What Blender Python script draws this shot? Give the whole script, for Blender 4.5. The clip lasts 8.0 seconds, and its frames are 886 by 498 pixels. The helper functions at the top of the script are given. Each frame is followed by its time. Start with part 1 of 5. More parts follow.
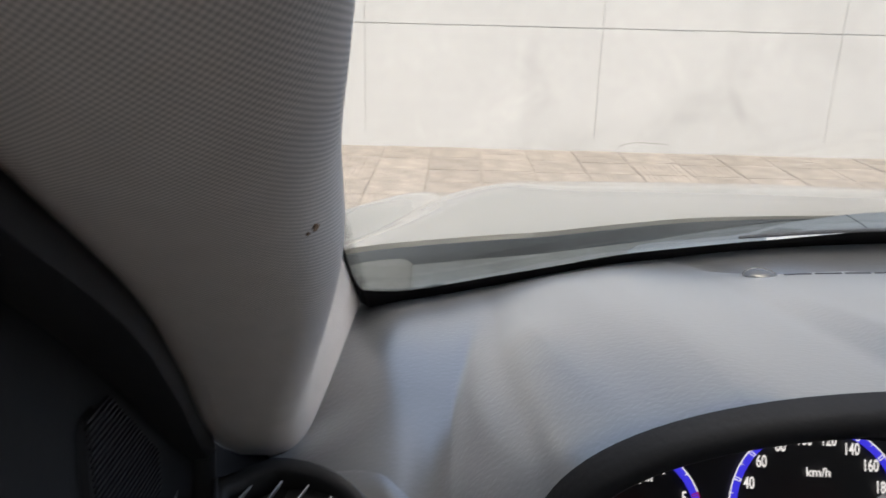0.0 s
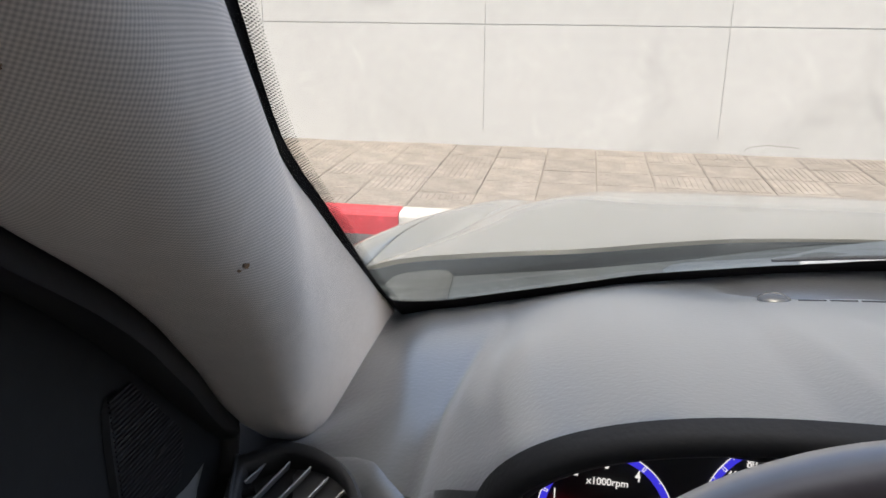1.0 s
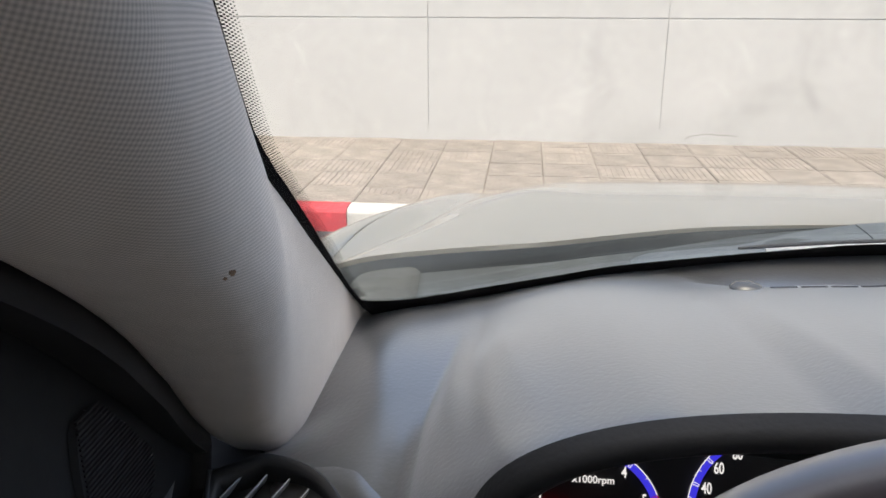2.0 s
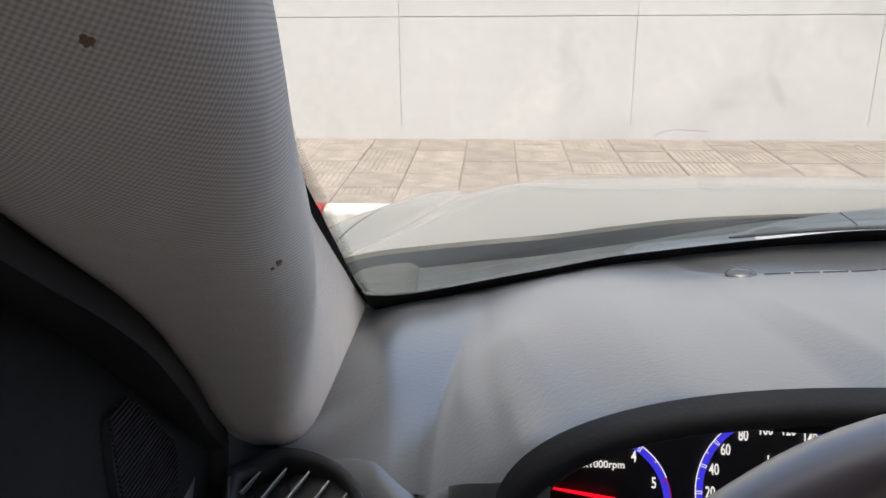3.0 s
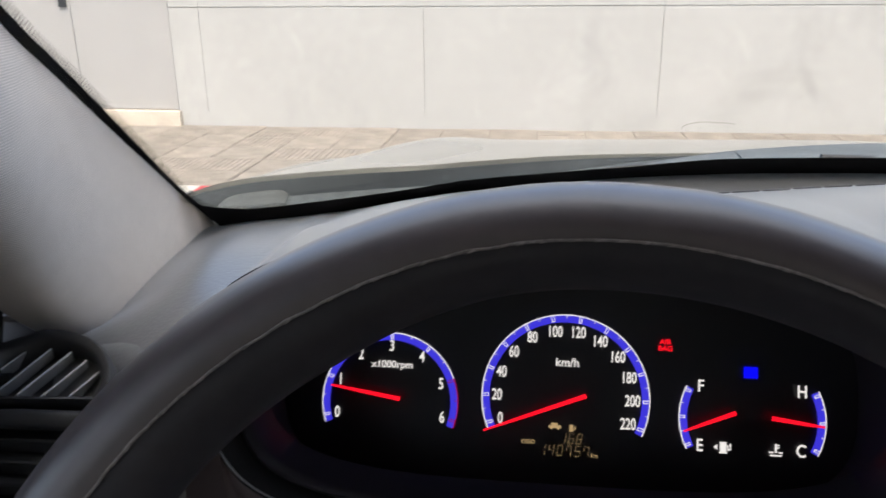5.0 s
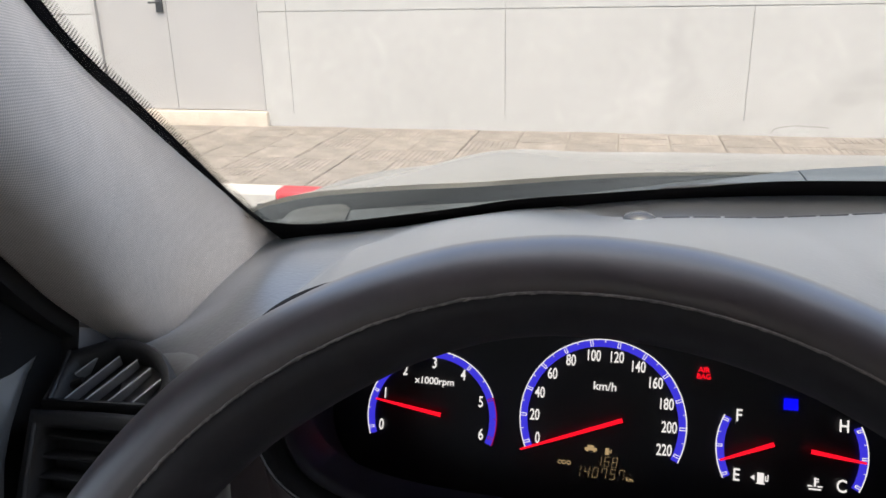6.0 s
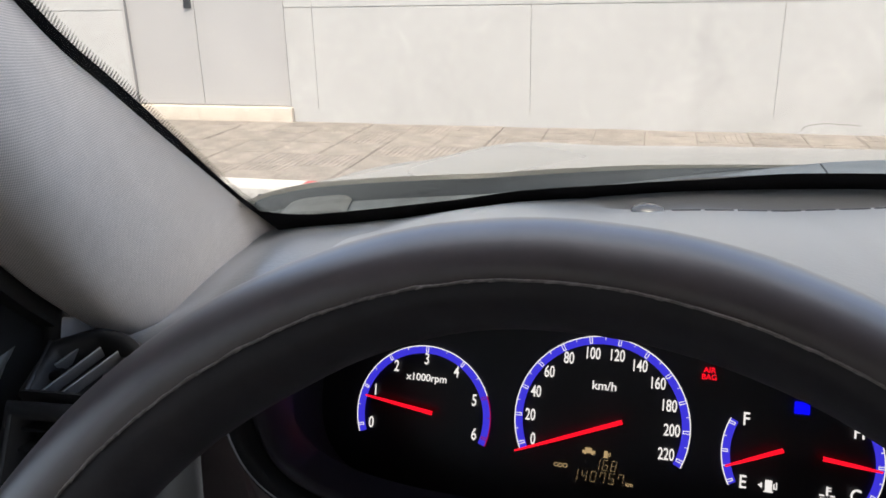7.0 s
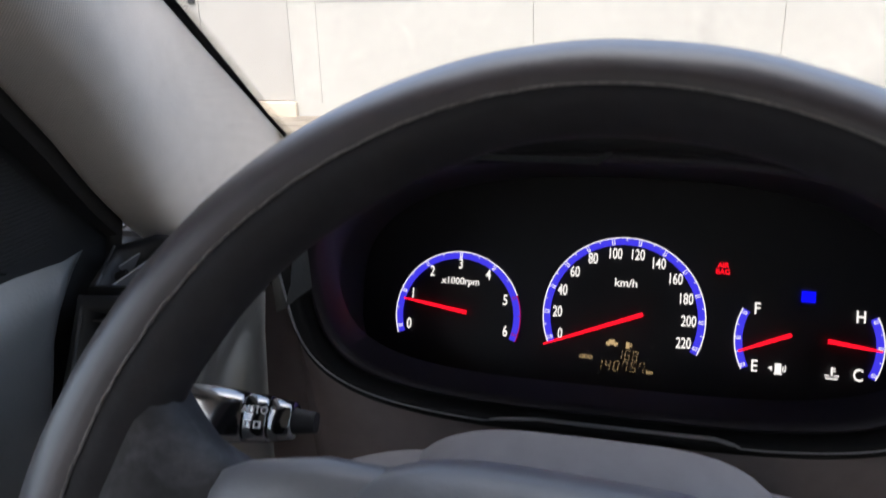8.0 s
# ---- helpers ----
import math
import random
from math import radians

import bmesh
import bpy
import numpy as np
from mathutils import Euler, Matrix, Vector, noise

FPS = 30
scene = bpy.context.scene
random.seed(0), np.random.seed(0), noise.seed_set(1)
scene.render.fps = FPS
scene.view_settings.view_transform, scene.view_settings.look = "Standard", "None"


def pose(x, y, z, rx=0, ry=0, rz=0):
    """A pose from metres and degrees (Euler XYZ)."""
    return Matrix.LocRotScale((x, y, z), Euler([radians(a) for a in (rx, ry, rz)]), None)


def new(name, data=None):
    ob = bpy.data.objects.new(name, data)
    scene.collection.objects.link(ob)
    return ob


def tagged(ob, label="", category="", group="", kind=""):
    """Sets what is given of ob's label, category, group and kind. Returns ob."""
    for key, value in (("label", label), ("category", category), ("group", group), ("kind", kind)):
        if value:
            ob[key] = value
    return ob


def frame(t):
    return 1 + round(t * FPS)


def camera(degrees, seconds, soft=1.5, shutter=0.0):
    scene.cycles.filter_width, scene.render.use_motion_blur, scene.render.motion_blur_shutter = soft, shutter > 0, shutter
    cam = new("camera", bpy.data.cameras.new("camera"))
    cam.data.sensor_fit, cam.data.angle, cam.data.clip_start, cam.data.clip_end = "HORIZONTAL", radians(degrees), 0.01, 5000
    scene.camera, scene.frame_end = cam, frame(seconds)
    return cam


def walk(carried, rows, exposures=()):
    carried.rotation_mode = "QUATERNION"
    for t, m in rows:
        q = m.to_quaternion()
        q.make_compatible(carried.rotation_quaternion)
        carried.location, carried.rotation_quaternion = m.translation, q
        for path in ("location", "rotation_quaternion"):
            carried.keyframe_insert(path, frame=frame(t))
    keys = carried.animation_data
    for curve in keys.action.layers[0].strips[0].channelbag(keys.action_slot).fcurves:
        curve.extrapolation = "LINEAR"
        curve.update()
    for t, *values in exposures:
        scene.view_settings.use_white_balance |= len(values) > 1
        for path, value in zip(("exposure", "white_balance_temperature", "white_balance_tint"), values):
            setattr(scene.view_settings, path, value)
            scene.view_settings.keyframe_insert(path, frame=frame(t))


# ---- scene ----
import functools

cam = camera(58.735, 8.0, soft=1.6, shutter=0.3)
walk(cam, [
    (0.0, pose(0.7732, -6.7677, 1.3021, 71.725, 0, 0.670) @ pose(0, 0, 0, 0, 0, 1.434)),
    (0.2, pose(0.7811, -6.7814, 1.3032, 71.416, 0, 4.768) @ pose(0, 0, 0, 0, 0, 1.512)),
    (0.5, pose(0.8103, -6.7770, 1.3074, 71.512, 0, 9.474) @ pose(0, 0, 0, 0, 0, 1.065)),
    (1.0, pose(0.8549, -6.8151, 1.3372, 71.429, 0, 10.039) @ pose(0, 0, 0, 0, 0, 0.234)),
    (1.2, pose(0.8573, -6.8135, 1.3384, 71.268, 0, 9.358) @ pose(0, 0, 0, 0, 0, 0.245)),
    (2.3, pose(0.8182, -6.7982, 1.3311, 71.000, 0, 5.027) @ pose(0, 0, 0, 0, 0, -0.210)),
    (2.5, pose(0.8114, -6.7988, 1.3305, 71.098, 0, 4.600) @ pose(0, 0, 0, 0, 0, -0.317)),
    (3.0, pose(0.8093, -6.8107, 1.3315, 70.967, 0, 3.835) @ pose(0, 0, 0, 0, 0, -0.484)),
    (3.5, pose(0.8183, -6.7987, 1.3382, 70.875, 0, 2.751) @ pose(0, 0, 0, 0, 0, -0.849)),
    (3.8, pose(0.8254, -6.7692, 1.3184, 70.761, 0, 1.867) @ pose(0, 0, 0, 0, 0, -0.772)),
    (4.0, pose(0.8758, -6.7769, 1.3004, 70.785, 0, 1.521) @ pose(0, 0, 0, 0, 0, -0.654)),
    (4.2, pose(0.9311, -6.8121, 1.3023, 70.775, 0, 1.514) @ pose(0, 0, 0, 0, 0, -0.674)),
    (4.5, pose(0.9773, -6.8079, 1.3030, 70.808, 0, 2.571) @ pose(0, 0, 0, 0, 0, -0.495)),
    (4.7, pose(0.9856, -6.7964, 1.2739, 70.793, 0, 4.009) @ pose(0, 0, 0, 0, 0, -0.385)),
    (5.0, pose(0.9750, -6.8128, 1.2651, 70.850, 0, 6.927) @ pose(0, 0, 0, 0, 0, -0.511)),
    (5.2, pose(0.9737, -6.8248, 1.2698, 70.884, 0, 8.880) @ pose(0, 0, 0, 0, 0, -0.753)),
    (6.3, pose(1.0072, -6.8172, 1.2853, 70.888, 0, 13.815) @ pose(0, 0, 0, 0, 0, -1.237)),
    (6.5, pose(1.0053, -6.8137, 1.2824, 70.824, 0, 14.264) @ pose(0, 0, 0, 0, 0, -1.169)),
    (7.0, pose(1.0165, -6.7951, 1.2724, 70.789, 0, 15.044) @ pose(0, 0, 0, 0, 0, -1.391)),
    (7.5, pose(1.0176, -6.8311, 1.2675, 70.846, 0, 15.332) @ pose(0, 0, 0, 0, 0, -1.541)),
    (7.8, pose(1.0106, -6.8562, 1.2520, 70.660, 0, 15.192) @ pose(0, 0, 0, 0, 0, -1.607)),
    (8.0, pose(1.0090, -6.8590, 1.2289, 70.766, 0, 15.129) @ pose(0, 0, 0, 0, 0, -1.612)),
], exposures=[(0.0, 1.9, 6700, 3), (7.4, 1.9, 6700, 3), (8.0, 2.18, 6700, 3)])

# ---- world and sun ----
world = bpy.data.worlds.new("sky")
scene.world = world
world.use_nodes = True
sky = world.node_tree.nodes.new("ShaderNodeTexSky")
sky.sky_type, sky.sun_disc = "NISHITA", False
sky.sun_elevation, sky.sun_rotation = radians(66), radians(180)
sky.air_density, sky.dust_density, sky.ozone_density = 0.7, 5.0, 0.7
back = world.node_tree.nodes["Background"]
back.inputs["Strength"].default_value = 0.15
world.node_tree.links.new(sky.outputs[0], back.inputs[0])
sun = new("sun", bpy.data.lights.new("sun", "SUN"))
sun.data.energy, sun.data.angle, sun.data.color = 0.3, radians(40), (1.0, 0.93, 0.84)
sun.rotation_euler = Euler((radians(24), 0, 0))


# ---- materials ----
def mat(name, color, rough=0.5, metal=0.0, vary=0.12, scale=8.0, bump=0.0, bscale=200.0, spec=0.5, coat=0.0, emit=0.0, island=False):
    """A surface with variation at two scales and a fine relief."""
    m = bpy.data.materials.new(name)
    m.use_nodes = True
    nt, p = m.node_tree, m.node_tree.nodes["Principled BSDF"]
    p.inputs["Roughness"].default_value, p.inputs["Metallic"].default_value = rough, metal
    p.inputs["Specular IOR Level"].default_value, p.inputs["Coat Weight"].default_value, p.inputs["Coat Roughness"].default_value = spec, coat, rough * 0.8
    if emit:
        p.inputs["Emission Color"].default_value = (*color, 1)
        p.inputs["Emission Strength"].default_value = emit
    co = nt.nodes.new("ShaderNodeTexCoord")
    n1, n2 = nt.nodes.new("ShaderNodeTexNoise"), nt.nodes.new("ShaderNodeTexNoise")
    n1.inputs["Scale"].default_value, n1.inputs["Detail"].default_value = scale, 5
    n2.inputs["Scale"].default_value, n2.inputs["Detail"].default_value = scale * 9, 3
    for n in (n1, n2):
        nt.links.new(co.outputs["Object"], n.inputs["Vector"])
    add = nt.nodes.new("ShaderNodeMath")
    add.operation = "ADD"
    nt.links.new(n1.outputs["Fac"], add.inputs[0])
    nt.links.new(n2.outputs["Fac"], add.inputs[1])
    ramp = nt.nodes.new("ShaderNodeMapRange")
    ramp.inputs["From Min"].default_value, ramp.inputs["From Max"].default_value = 0.7, 1.3
    ramp.inputs["To Min"].default_value, ramp.inputs["To Max"].default_value = 1 - vary, 1 + vary
    nt.links.new(add.outputs[0], ramp.inputs["Value"])
    hsv = nt.nodes.new("ShaderNodeHueSaturation")
    hsv.inputs["Color"].default_value = (*color, 1)
    last = ramp.outputs[0]
    if island:
        info = nt.nodes.new("ShaderNodeObjectInfo")
        r2 = nt.nodes.new("ShaderNodeMapRange")
        r2.inputs["To Min"].default_value, r2.inputs["To Max"].default_value = 1 - island, 1 + island
        nt.links.new(info.outputs["Random"], r2.inputs["Value"])
        mul = nt.nodes.new("ShaderNodeMath")
        mul.operation = "MULTIPLY"
        nt.links.new(last, mul.inputs[0])
        nt.links.new(r2.outputs[0], mul.inputs[1])
        last = mul.outputs[0]
    nt.links.new(last, hsv.inputs["Value"])
    nt.links.new(hsv.outputs[0], p.inputs["Base Color"])
    if bump:
        b, n3 = nt.nodes.new("ShaderNodeBump"), nt.nodes.new("ShaderNodeTexNoise")
        n3.inputs["Scale"].default_value, n3.inputs["Detail"].default_value = bscale, 2
        nt.links.new(co.outputs["Object"], n3.inputs["Vector"])
        b.inputs["Strength"].default_value, b.inputs["Distance"].default_value = bump, min(0.002, 0.12 / bscale)
        nt.links.new(n3.outputs["Fac"], b.inputs["Height"])
        nt.links.new(b.outputs[0], p.inputs["Normal"])
    return m


def blotches(m, scale, lo, hi, dark):
    """Adds soft old stains of uneven outline to a painted surface."""
    nt = m.node_tree
    p = nt.nodes["Principled BSDF"]
    co, n1 = nt.nodes.new("ShaderNodeTexCoord"), nt.nodes.new("ShaderNodeTexNoise")
    n1.inputs["Scale"].default_value, n1.inputs["Detail"].default_value, n1.inputs["Distortion"].default_value = scale, 7, 1.2
    nt.links.new(co.outputs["Object"], n1.inputs["Vector"])
    rng = nt.nodes.new("ShaderNodeMapRange")
    rng.inputs["From Min"].default_value, rng.inputs["From Max"].default_value = lo, hi
    rng.inputs["To Min"].default_value, rng.inputs["To Max"].default_value = 1.0, dark
    nt.links.new(n1.outputs["Fac"], rng.inputs["Value"])
    mixn = nt.nodes.new("ShaderNodeMix")
    mixn.data_type, mixn.blend_type = "RGBA", "MULTIPLY"
    mixn.inputs[0].default_value = 1.0
    old = p.inputs["Base Color"].links[0].from_socket
    nt.links.new(old, mixn.inputs[6])
    nt.links.new(rng.outputs[0], mixn.inputs[7])
    nt.links.new(mixn.outputs[2], p.inputs["Base Color"])


def glow(name, color, strength):
    m = bpy.data.materials.new(name)
    m.use_nodes = True
    nt = m.node_tree
    p = nt.nodes["Principled BSDF"]
    p.inputs["Base Color"].default_value = (0.01, 0.01, 0.01, 1)
    p.inputs["Emission Color"].default_value = (*color, 1)
    p.inputs["Emission Strength"].default_value = strength
    return m


def grazing_gloss(m, near, far, least):
    """Raises the coat weight towards grazing views, holding it down where looked at squarely."""
    nt = m.node_tree
    lw, gl = nt.nodes.new("ShaderNodeLayerWeight"), nt.nodes.new("ShaderNodeMapRange")
    lw.inputs["Blend"].default_value = 0.5
    gl.inputs["From Min"].default_value, gl.inputs["From Max"].default_value = near, far
    gl.inputs["To Min"].default_value, gl.inputs["To Max"].default_value = least, 1.0
    nt.links.new(lw.outputs["Facing"], gl.inputs["Value"])
    nt.links.new(gl.outputs[0], nt.nodes["Principled BSDF"].inputs["Coat Weight"])


DASH = mat("dash_plastic", (0.022, 0.0225, 0.0245), 0.36, vary=0.10, scale=5, bump=1.0, bscale=330, spec=0.2, coat=1.0)
DASH.node_tree.nodes["Principled BSDF"].inputs["Coat Roughness"].default_value = 0.34
DASH.node_tree.nodes["Principled BSDF"].inputs["Coat IOR"].default_value = 4.6
DASH.node_tree.nodes["Bump"].inputs["Distance"].default_value = 0.0006
# blue-tinted sheen stands in for sky glare on the dash top
DASH.node_tree.nodes["Principled BSDF"].inputs["Sheen Weight"].default_value = 0.55
DASH.node_tree.nodes["Principled BSDF"].inputs["Sheen Roughness"].default_value = 0.34
DASH.node_tree.nodes["Principled BSDF"].inputs["Sheen Tint"].default_value = (0.90, 0.95, 1.0, 1)
grazing_gloss(DASH, 0.42, 0.80, 0.50)
FASCIA = mat("fascia_plastic", (0.024, 0.0245, 0.027), 0.5, vary=0.06, scale=5, bump=0.5, bscale=300, spec=0.4)
LEATHER = mat("wheel_leather", (0.048, 0.032, 0.035), 0.50, vary=0.22, scale=14, bump=0.25, bscale=320, spec=0.7, coat=1.0)
grazing_gloss(LEATHER, 0.20, 0.62, 0.15)
LEATHER.node_tree.nodes["Principled BSDF"].inputs["Coat IOR"].default_value = 3.1
LEATHER.node_tree.nodes["Principled BSDF"].inputs["Sheen Weight"].default_value = 0.06
LEATHER.node_tree.nodes["Principled BSDF"].inputs["Sheen Tint"].default_value = (1.0, 0.9, 0.9, 1)
LEATHER.node_tree.nodes["Principled BSDF"].inputs["Coat Roughness"].default_value = 0.36
INNER = mat("black_inner_leather", (0.029, 0.026, 0.029), 0.60, vary=0.2, scale=14, bump=0.3, bscale=420, spec=0.35)
SPOKE = mat("worn_spoke_leather", (0.042, 0.040, 0.043), 0.5, vary=0.3, scale=25, bump=0.4, bscale=380, spec=0.5)
blotches(SPOKE, 26.0, 0.52, 0.70, 2.6)
STALK = mat("glossy_stalk_plastic", (0.33, 0.34, 0.36), 0.13, 1.0, vary=0.05, scale=20)
FUNNEL = mat("satin_black_plastic", (0.034, 0.030, 0.038), 0.48, vary=0.1, scale=10)
LIP = mat("soft_black_plastic", (0.018, 0.0180, 0.0195), 0.6, vary=0.1, scale=10, bump=0.7, bscale=300, spec=0.25)
BLACK = mat("matt_black_plastic", (0.0168, 0.0168, 0.0196), 0.6, vary=0.1, scale=10)
SILVER = mat("dark_silver_plastic", (0.05, 0.052, 0.056), 0.22, 0.0, vary=0.05, scale=10)
DOORMAT = mat("dark_door_plastic", (0.021, 0.0225, 0.0255), 0.65, vary=0.1, scale=8, bump=0.2, bscale=300, spec=0.3)
FABRIC = mat("grey_woven_fabric", (0.69, 0.647, 0.613), 0.9, vary=0.05, scale=8, bump=0.5, bscale=1100, spec=0.2)


def weave(m, pitch):
    """Adds the fine grid of threads to a fabric."""
    nt = m.node_tree
    p = nt.nodes["Principled BSDF"]
    uvn, sep = nt.nodes.new("ShaderNodeUVMap"), nt.nodes.new("ShaderNodeSeparateXYZ")
    uvn.uv_map = "weave"
    nt.links.new(uvn.outputs[0], sep.inputs[0])
    waves = []
    for k in (0, 1):
        mul, sn = nt.nodes.new("ShaderNodeMath"), nt.nodes.new("ShaderNodeMath")
        mul.operation, sn.operation = "MULTIPLY", "SINE"
        mul.inputs[1].default_value = math.tau / pitch
        nt.links.new(sep.outputs[k], mul.inputs[0])
        nt.links.new(mul.outputs[0], sn.inputs[0])
        waves.append(sn)
    prod = nt.nodes.new("ShaderNodeMath")
    prod.operation = "MULTIPLY"
    nt.links.new(waves[0].outputs[0], prod.inputs[0])
    nt.links.new(waves[1].outputs[0], prod.inputs[1])
    rng = nt.nodes.new("ShaderNodeMapRange")
    rng.inputs["From Min"].default_value, rng.inputs["To Min"].default_value, rng.inputs["To Max"].default_value = -1, 0.62, 1.13
    nt.links.new(prod.outputs[0], rng.inputs["Value"])
    mixn = nt.nodes.new("ShaderNodeMix")
    mixn.data_type, mixn.blend_type = "RGBA", "MULTIPLY"
    mixn.inputs[0].default_value = 1.0
    old = p.inputs["Base Color"].links[0].from_socket
    nt.links.new(old, mixn.inputs[6])
    nt.links.new(rng.outputs[0], mixn.inputs[7])
    nt.links.new(mixn.outputs[2], p.inputs["Base Color"])


weave(FABRIC, 0.0020)
PAINT = mat("beige_grey_car_paint", (0.235, 0.233, 0.213), 0.30, 0.45, vary=0.03, scale=4, coat=1.0)
PAINT.node_tree.nodes["Principled BSDF"].inputs["Coat Roughness"].default_value = 0.10
COWL = mat("grey_weathered_plastic", (0.060, 0.067, 0.070), 0.65, vary=0.2, scale=14, spec=0.12)
COVER = mat("blue_grey_plastic", (0.090, 0.103, 0.113), 0.6, vary=0.08, scale=14, spec=0.3)
CAP = mat("light_grey_rubber", (0.075, 0.079, 0.077), 0.7, vary=0.2, scale=20, spec=0.12)
STRIP = mat("dark_grey_seal", (0.033, 0.038, 0.042), 0.7, vary=0.2, scale=30, spec=0.15)
PANEL = mat("brown_grey_plastic", (0.33, 0.285, 0.285), 0.75, vary=0.08, scale=9, bump=0.3, bscale=400, spec=0.3)
BARS = mat("silver_plastic_and_highlight", (0.34, 0.35, 0.37), 0.4, vary=0.06, scale=20, spec=0.7)
WARM = mat("warm_grey_plastic", (0.33, 0.31, 0.315), 0.6, vary=0.08, scale=9, bump=0.3, bscale=400)
PAD = mat("grey_soft_plastic", (0.21, 0.207, 0.222), 0.36, vary=0.08, scale=9, bump=0.5, bscale=420, spec=0.8, coat=0.3)
CARD = mat("grey_door_plastic", (0.110, 0.115, 0.118), 0.45, vary=0.10, scale=8, bump=0.8, bscale=380, spec=0.8, coat=0.4)
CARD.node_tree.nodes["Principled BSDF"].inputs["Coat Weight"].default_value = 1.0
CARD.node_tree.nodes["Principled BSDF"].inputs["Coat IOR"].default_value = 1.8
CARPET = mat("beige_grey_cabin_trim", (0.42, 0.365, 0.335), 0.95, vary=0.15, scale=12)
BROWN = mat("dry_brown_stain", (0.26, 0.165, 0.10), 0.8, vary=0.5, scale=300)
FRIT = mat("black_ceramic_band", (0.004, 0.004, 0.005), 0.95, vary=0.05, scale=10, spec=0.05)
STUCCO = mat("white_painted_render", (0.378, 0.369, 0.355), 0.8, vary=0.05, scale=1.4, bump=0.12, bscale=60, spec=0.2)
blotches(STUCCO, 1.1, 0.55, 0.75, 0.90)


def smear(m, centre, half_w, half_h, dark, lean=0.0):
    """A soft grey rub mark at one place of the wall."""
    nt = m.node_tree
    p = nt.nodes["Principled BSDF"]
    co, mp, ln = nt.nodes.new("ShaderNodeTexCoord"), nt.nodes.new("ShaderNodeMapping"), nt.nodes.new("ShaderNodeVectorMath")
    mp.vector_type = "TEXTURE"
    mp.inputs["Location"].default_value = (centre[0], 0, centre[1])
    mp.inputs["Rotation"].default_value = (0, lean, 0)
    mp.inputs["Scale"].default_value = (half_w, 1, half_h)
    ln.operation = "LENGTH"
    nt.links.new(co.outputs["Object"], mp.inputs["Vector"])
    nt.links.new(mp.outputs[0], ln.inputs[0])
    rng = nt.nodes.new("ShaderNodeMapRange")
    rng.interpolation_type = "SMOOTHSTEP"
    rng.inputs["From Min"].default_value, rng.inputs["From Max"].default_value = 0.1, 1.0
    rng.inputs["To Min"].default_value, rng.inputs["To Max"].default_value = dark, 1.0
    nt.links.new(ln.outputs["Value"], rng.inputs["Value"])
    mixn = nt.nodes.new("ShaderNodeMix")
    mixn.data_type, mixn.blend_type = "RGBA", "MULTIPLY"
    mixn.inputs[0].default_value = 1.0
    nt.links.new(p.inputs["Base Color"].links[0].from_socket, mixn.inputs[6])
    nt.links.new(rng.outputs[0], mixn.inputs[7])
    nt.links.new(mixn.outputs[2], p.inputs["Base Color"])


smear(STUCCO, (-0.95, 1.27), 0.30, 0.13, 0.70)
smear(STUCCO, (3.16, 0.42), 0.07, 0.24, 0.86, -0.5)
smear(STUCCO, (2.72, 0.30), 0.16, 0.08, 0.93)
smear(STUCCO, (2.64, 0.68), 0.05, 0.22, 1.05, -0.4)
blotches(STUCCO, 3.5, 0.60, 0.72, 1.06)
GROOVE = mat("grey_joint_mortar", (0.40, 0.39, 0.375), 0.9, vary=0.08, scale=6)
DOORP = mat("grey_painted_steel", (0.329, 0.317, 0.308), 0.55, vary=0.04, scale=3)
PAVER = mat("beige_concrete_paver", (0.232, 0.206, 0.181), 0.9, vary=0.24, scale=5, bump=0.4, bscale=120, spec=0.2, island=0.07)
blotches(PAVER, 2.2, 0.50, 0.72, 0.74)
blotches(PAVER, 7.0, 0.55, 0.75, 1.22)
JOINT = mat("dark_sand_joint", (0.119, 0.102, 0.085), 0.95, vary=0.2, scale=20)
KRED = mat("red_kerb_paint", (0.357, 0.038, 0.047), 0.7, vary=0.12, scale=9, bump=0.3, bscale=80)
blotches(KRED, 11.0, 0.58, 0.70, 1.5)
KWHITE = mat("white_kerb_paint", (0.421, 0.398, 0.367), 0.8, vary=0.10, scale=9, bump=0.3, bscale=80)
blotches(KWHITE, 9.0, 0.52, 0.70, 0.75)
STEP = mat("sandy_stone", (0.468, 0.408, 0.340), 0.85, vary=0.15, scale=9, bump=0.3, bscale=90)
blotches(COWL, 16.0, 0.50, 0.72, 1.18)
blotches(STRIP, 90.0, 0.62, 0.74, 1.35)
ASPHALT = mat("asphalt", (0.06, 0.06, 0.062), 0.9, vary=0.25, scale=6, bump=0.6, bscale=150)
STITCH = mat("worn_grey_thread", (0.22, 0.195, 0.185), 0.8, vary=0.45, scale=60)
G_WHITE = glow("lit_white_print", (1.0, 0.93, 0.95), 0.25)
G_BLUE = glow("lit_blue_print", (0.055, 0.042, 0.88), 0.22)
G_RED = glow("lit_red_print", (1.0, 0.004, 0.02), 0.37)
G_DRED = glow("dim_red_print", (0.30, 0.003, 0.05), 0.27)
G_AMBER = glow("lit_amber_segments", (0.62, 0.42, 0.22), 0.20)
G_HIGH = glow("lit_deep_blue_lamp", (0.0, 0.0, 1.0), 0.3)
FACE = mat("black_gauge_face", (0.014, 0.013, 0.016), 0.45, vary=0.1, scale=10)
GLASS = bpy.data.materials.new("clear_glass")
GLASS.use_nodes = True
gt = GLASS.node_tree
for nd in list(gt.nodes):
    if nd.type != "OUTPUT_MATERIAL":
        gt.nodes.remove(nd)
g1, g2, g3, g4 = (gt.nodes.new(k) for k in ("ShaderNodeBsdfTransparent", "ShaderNodeBsdfGlossy", "ShaderNodeLayerWeight", "ShaderNodeMixShader"))
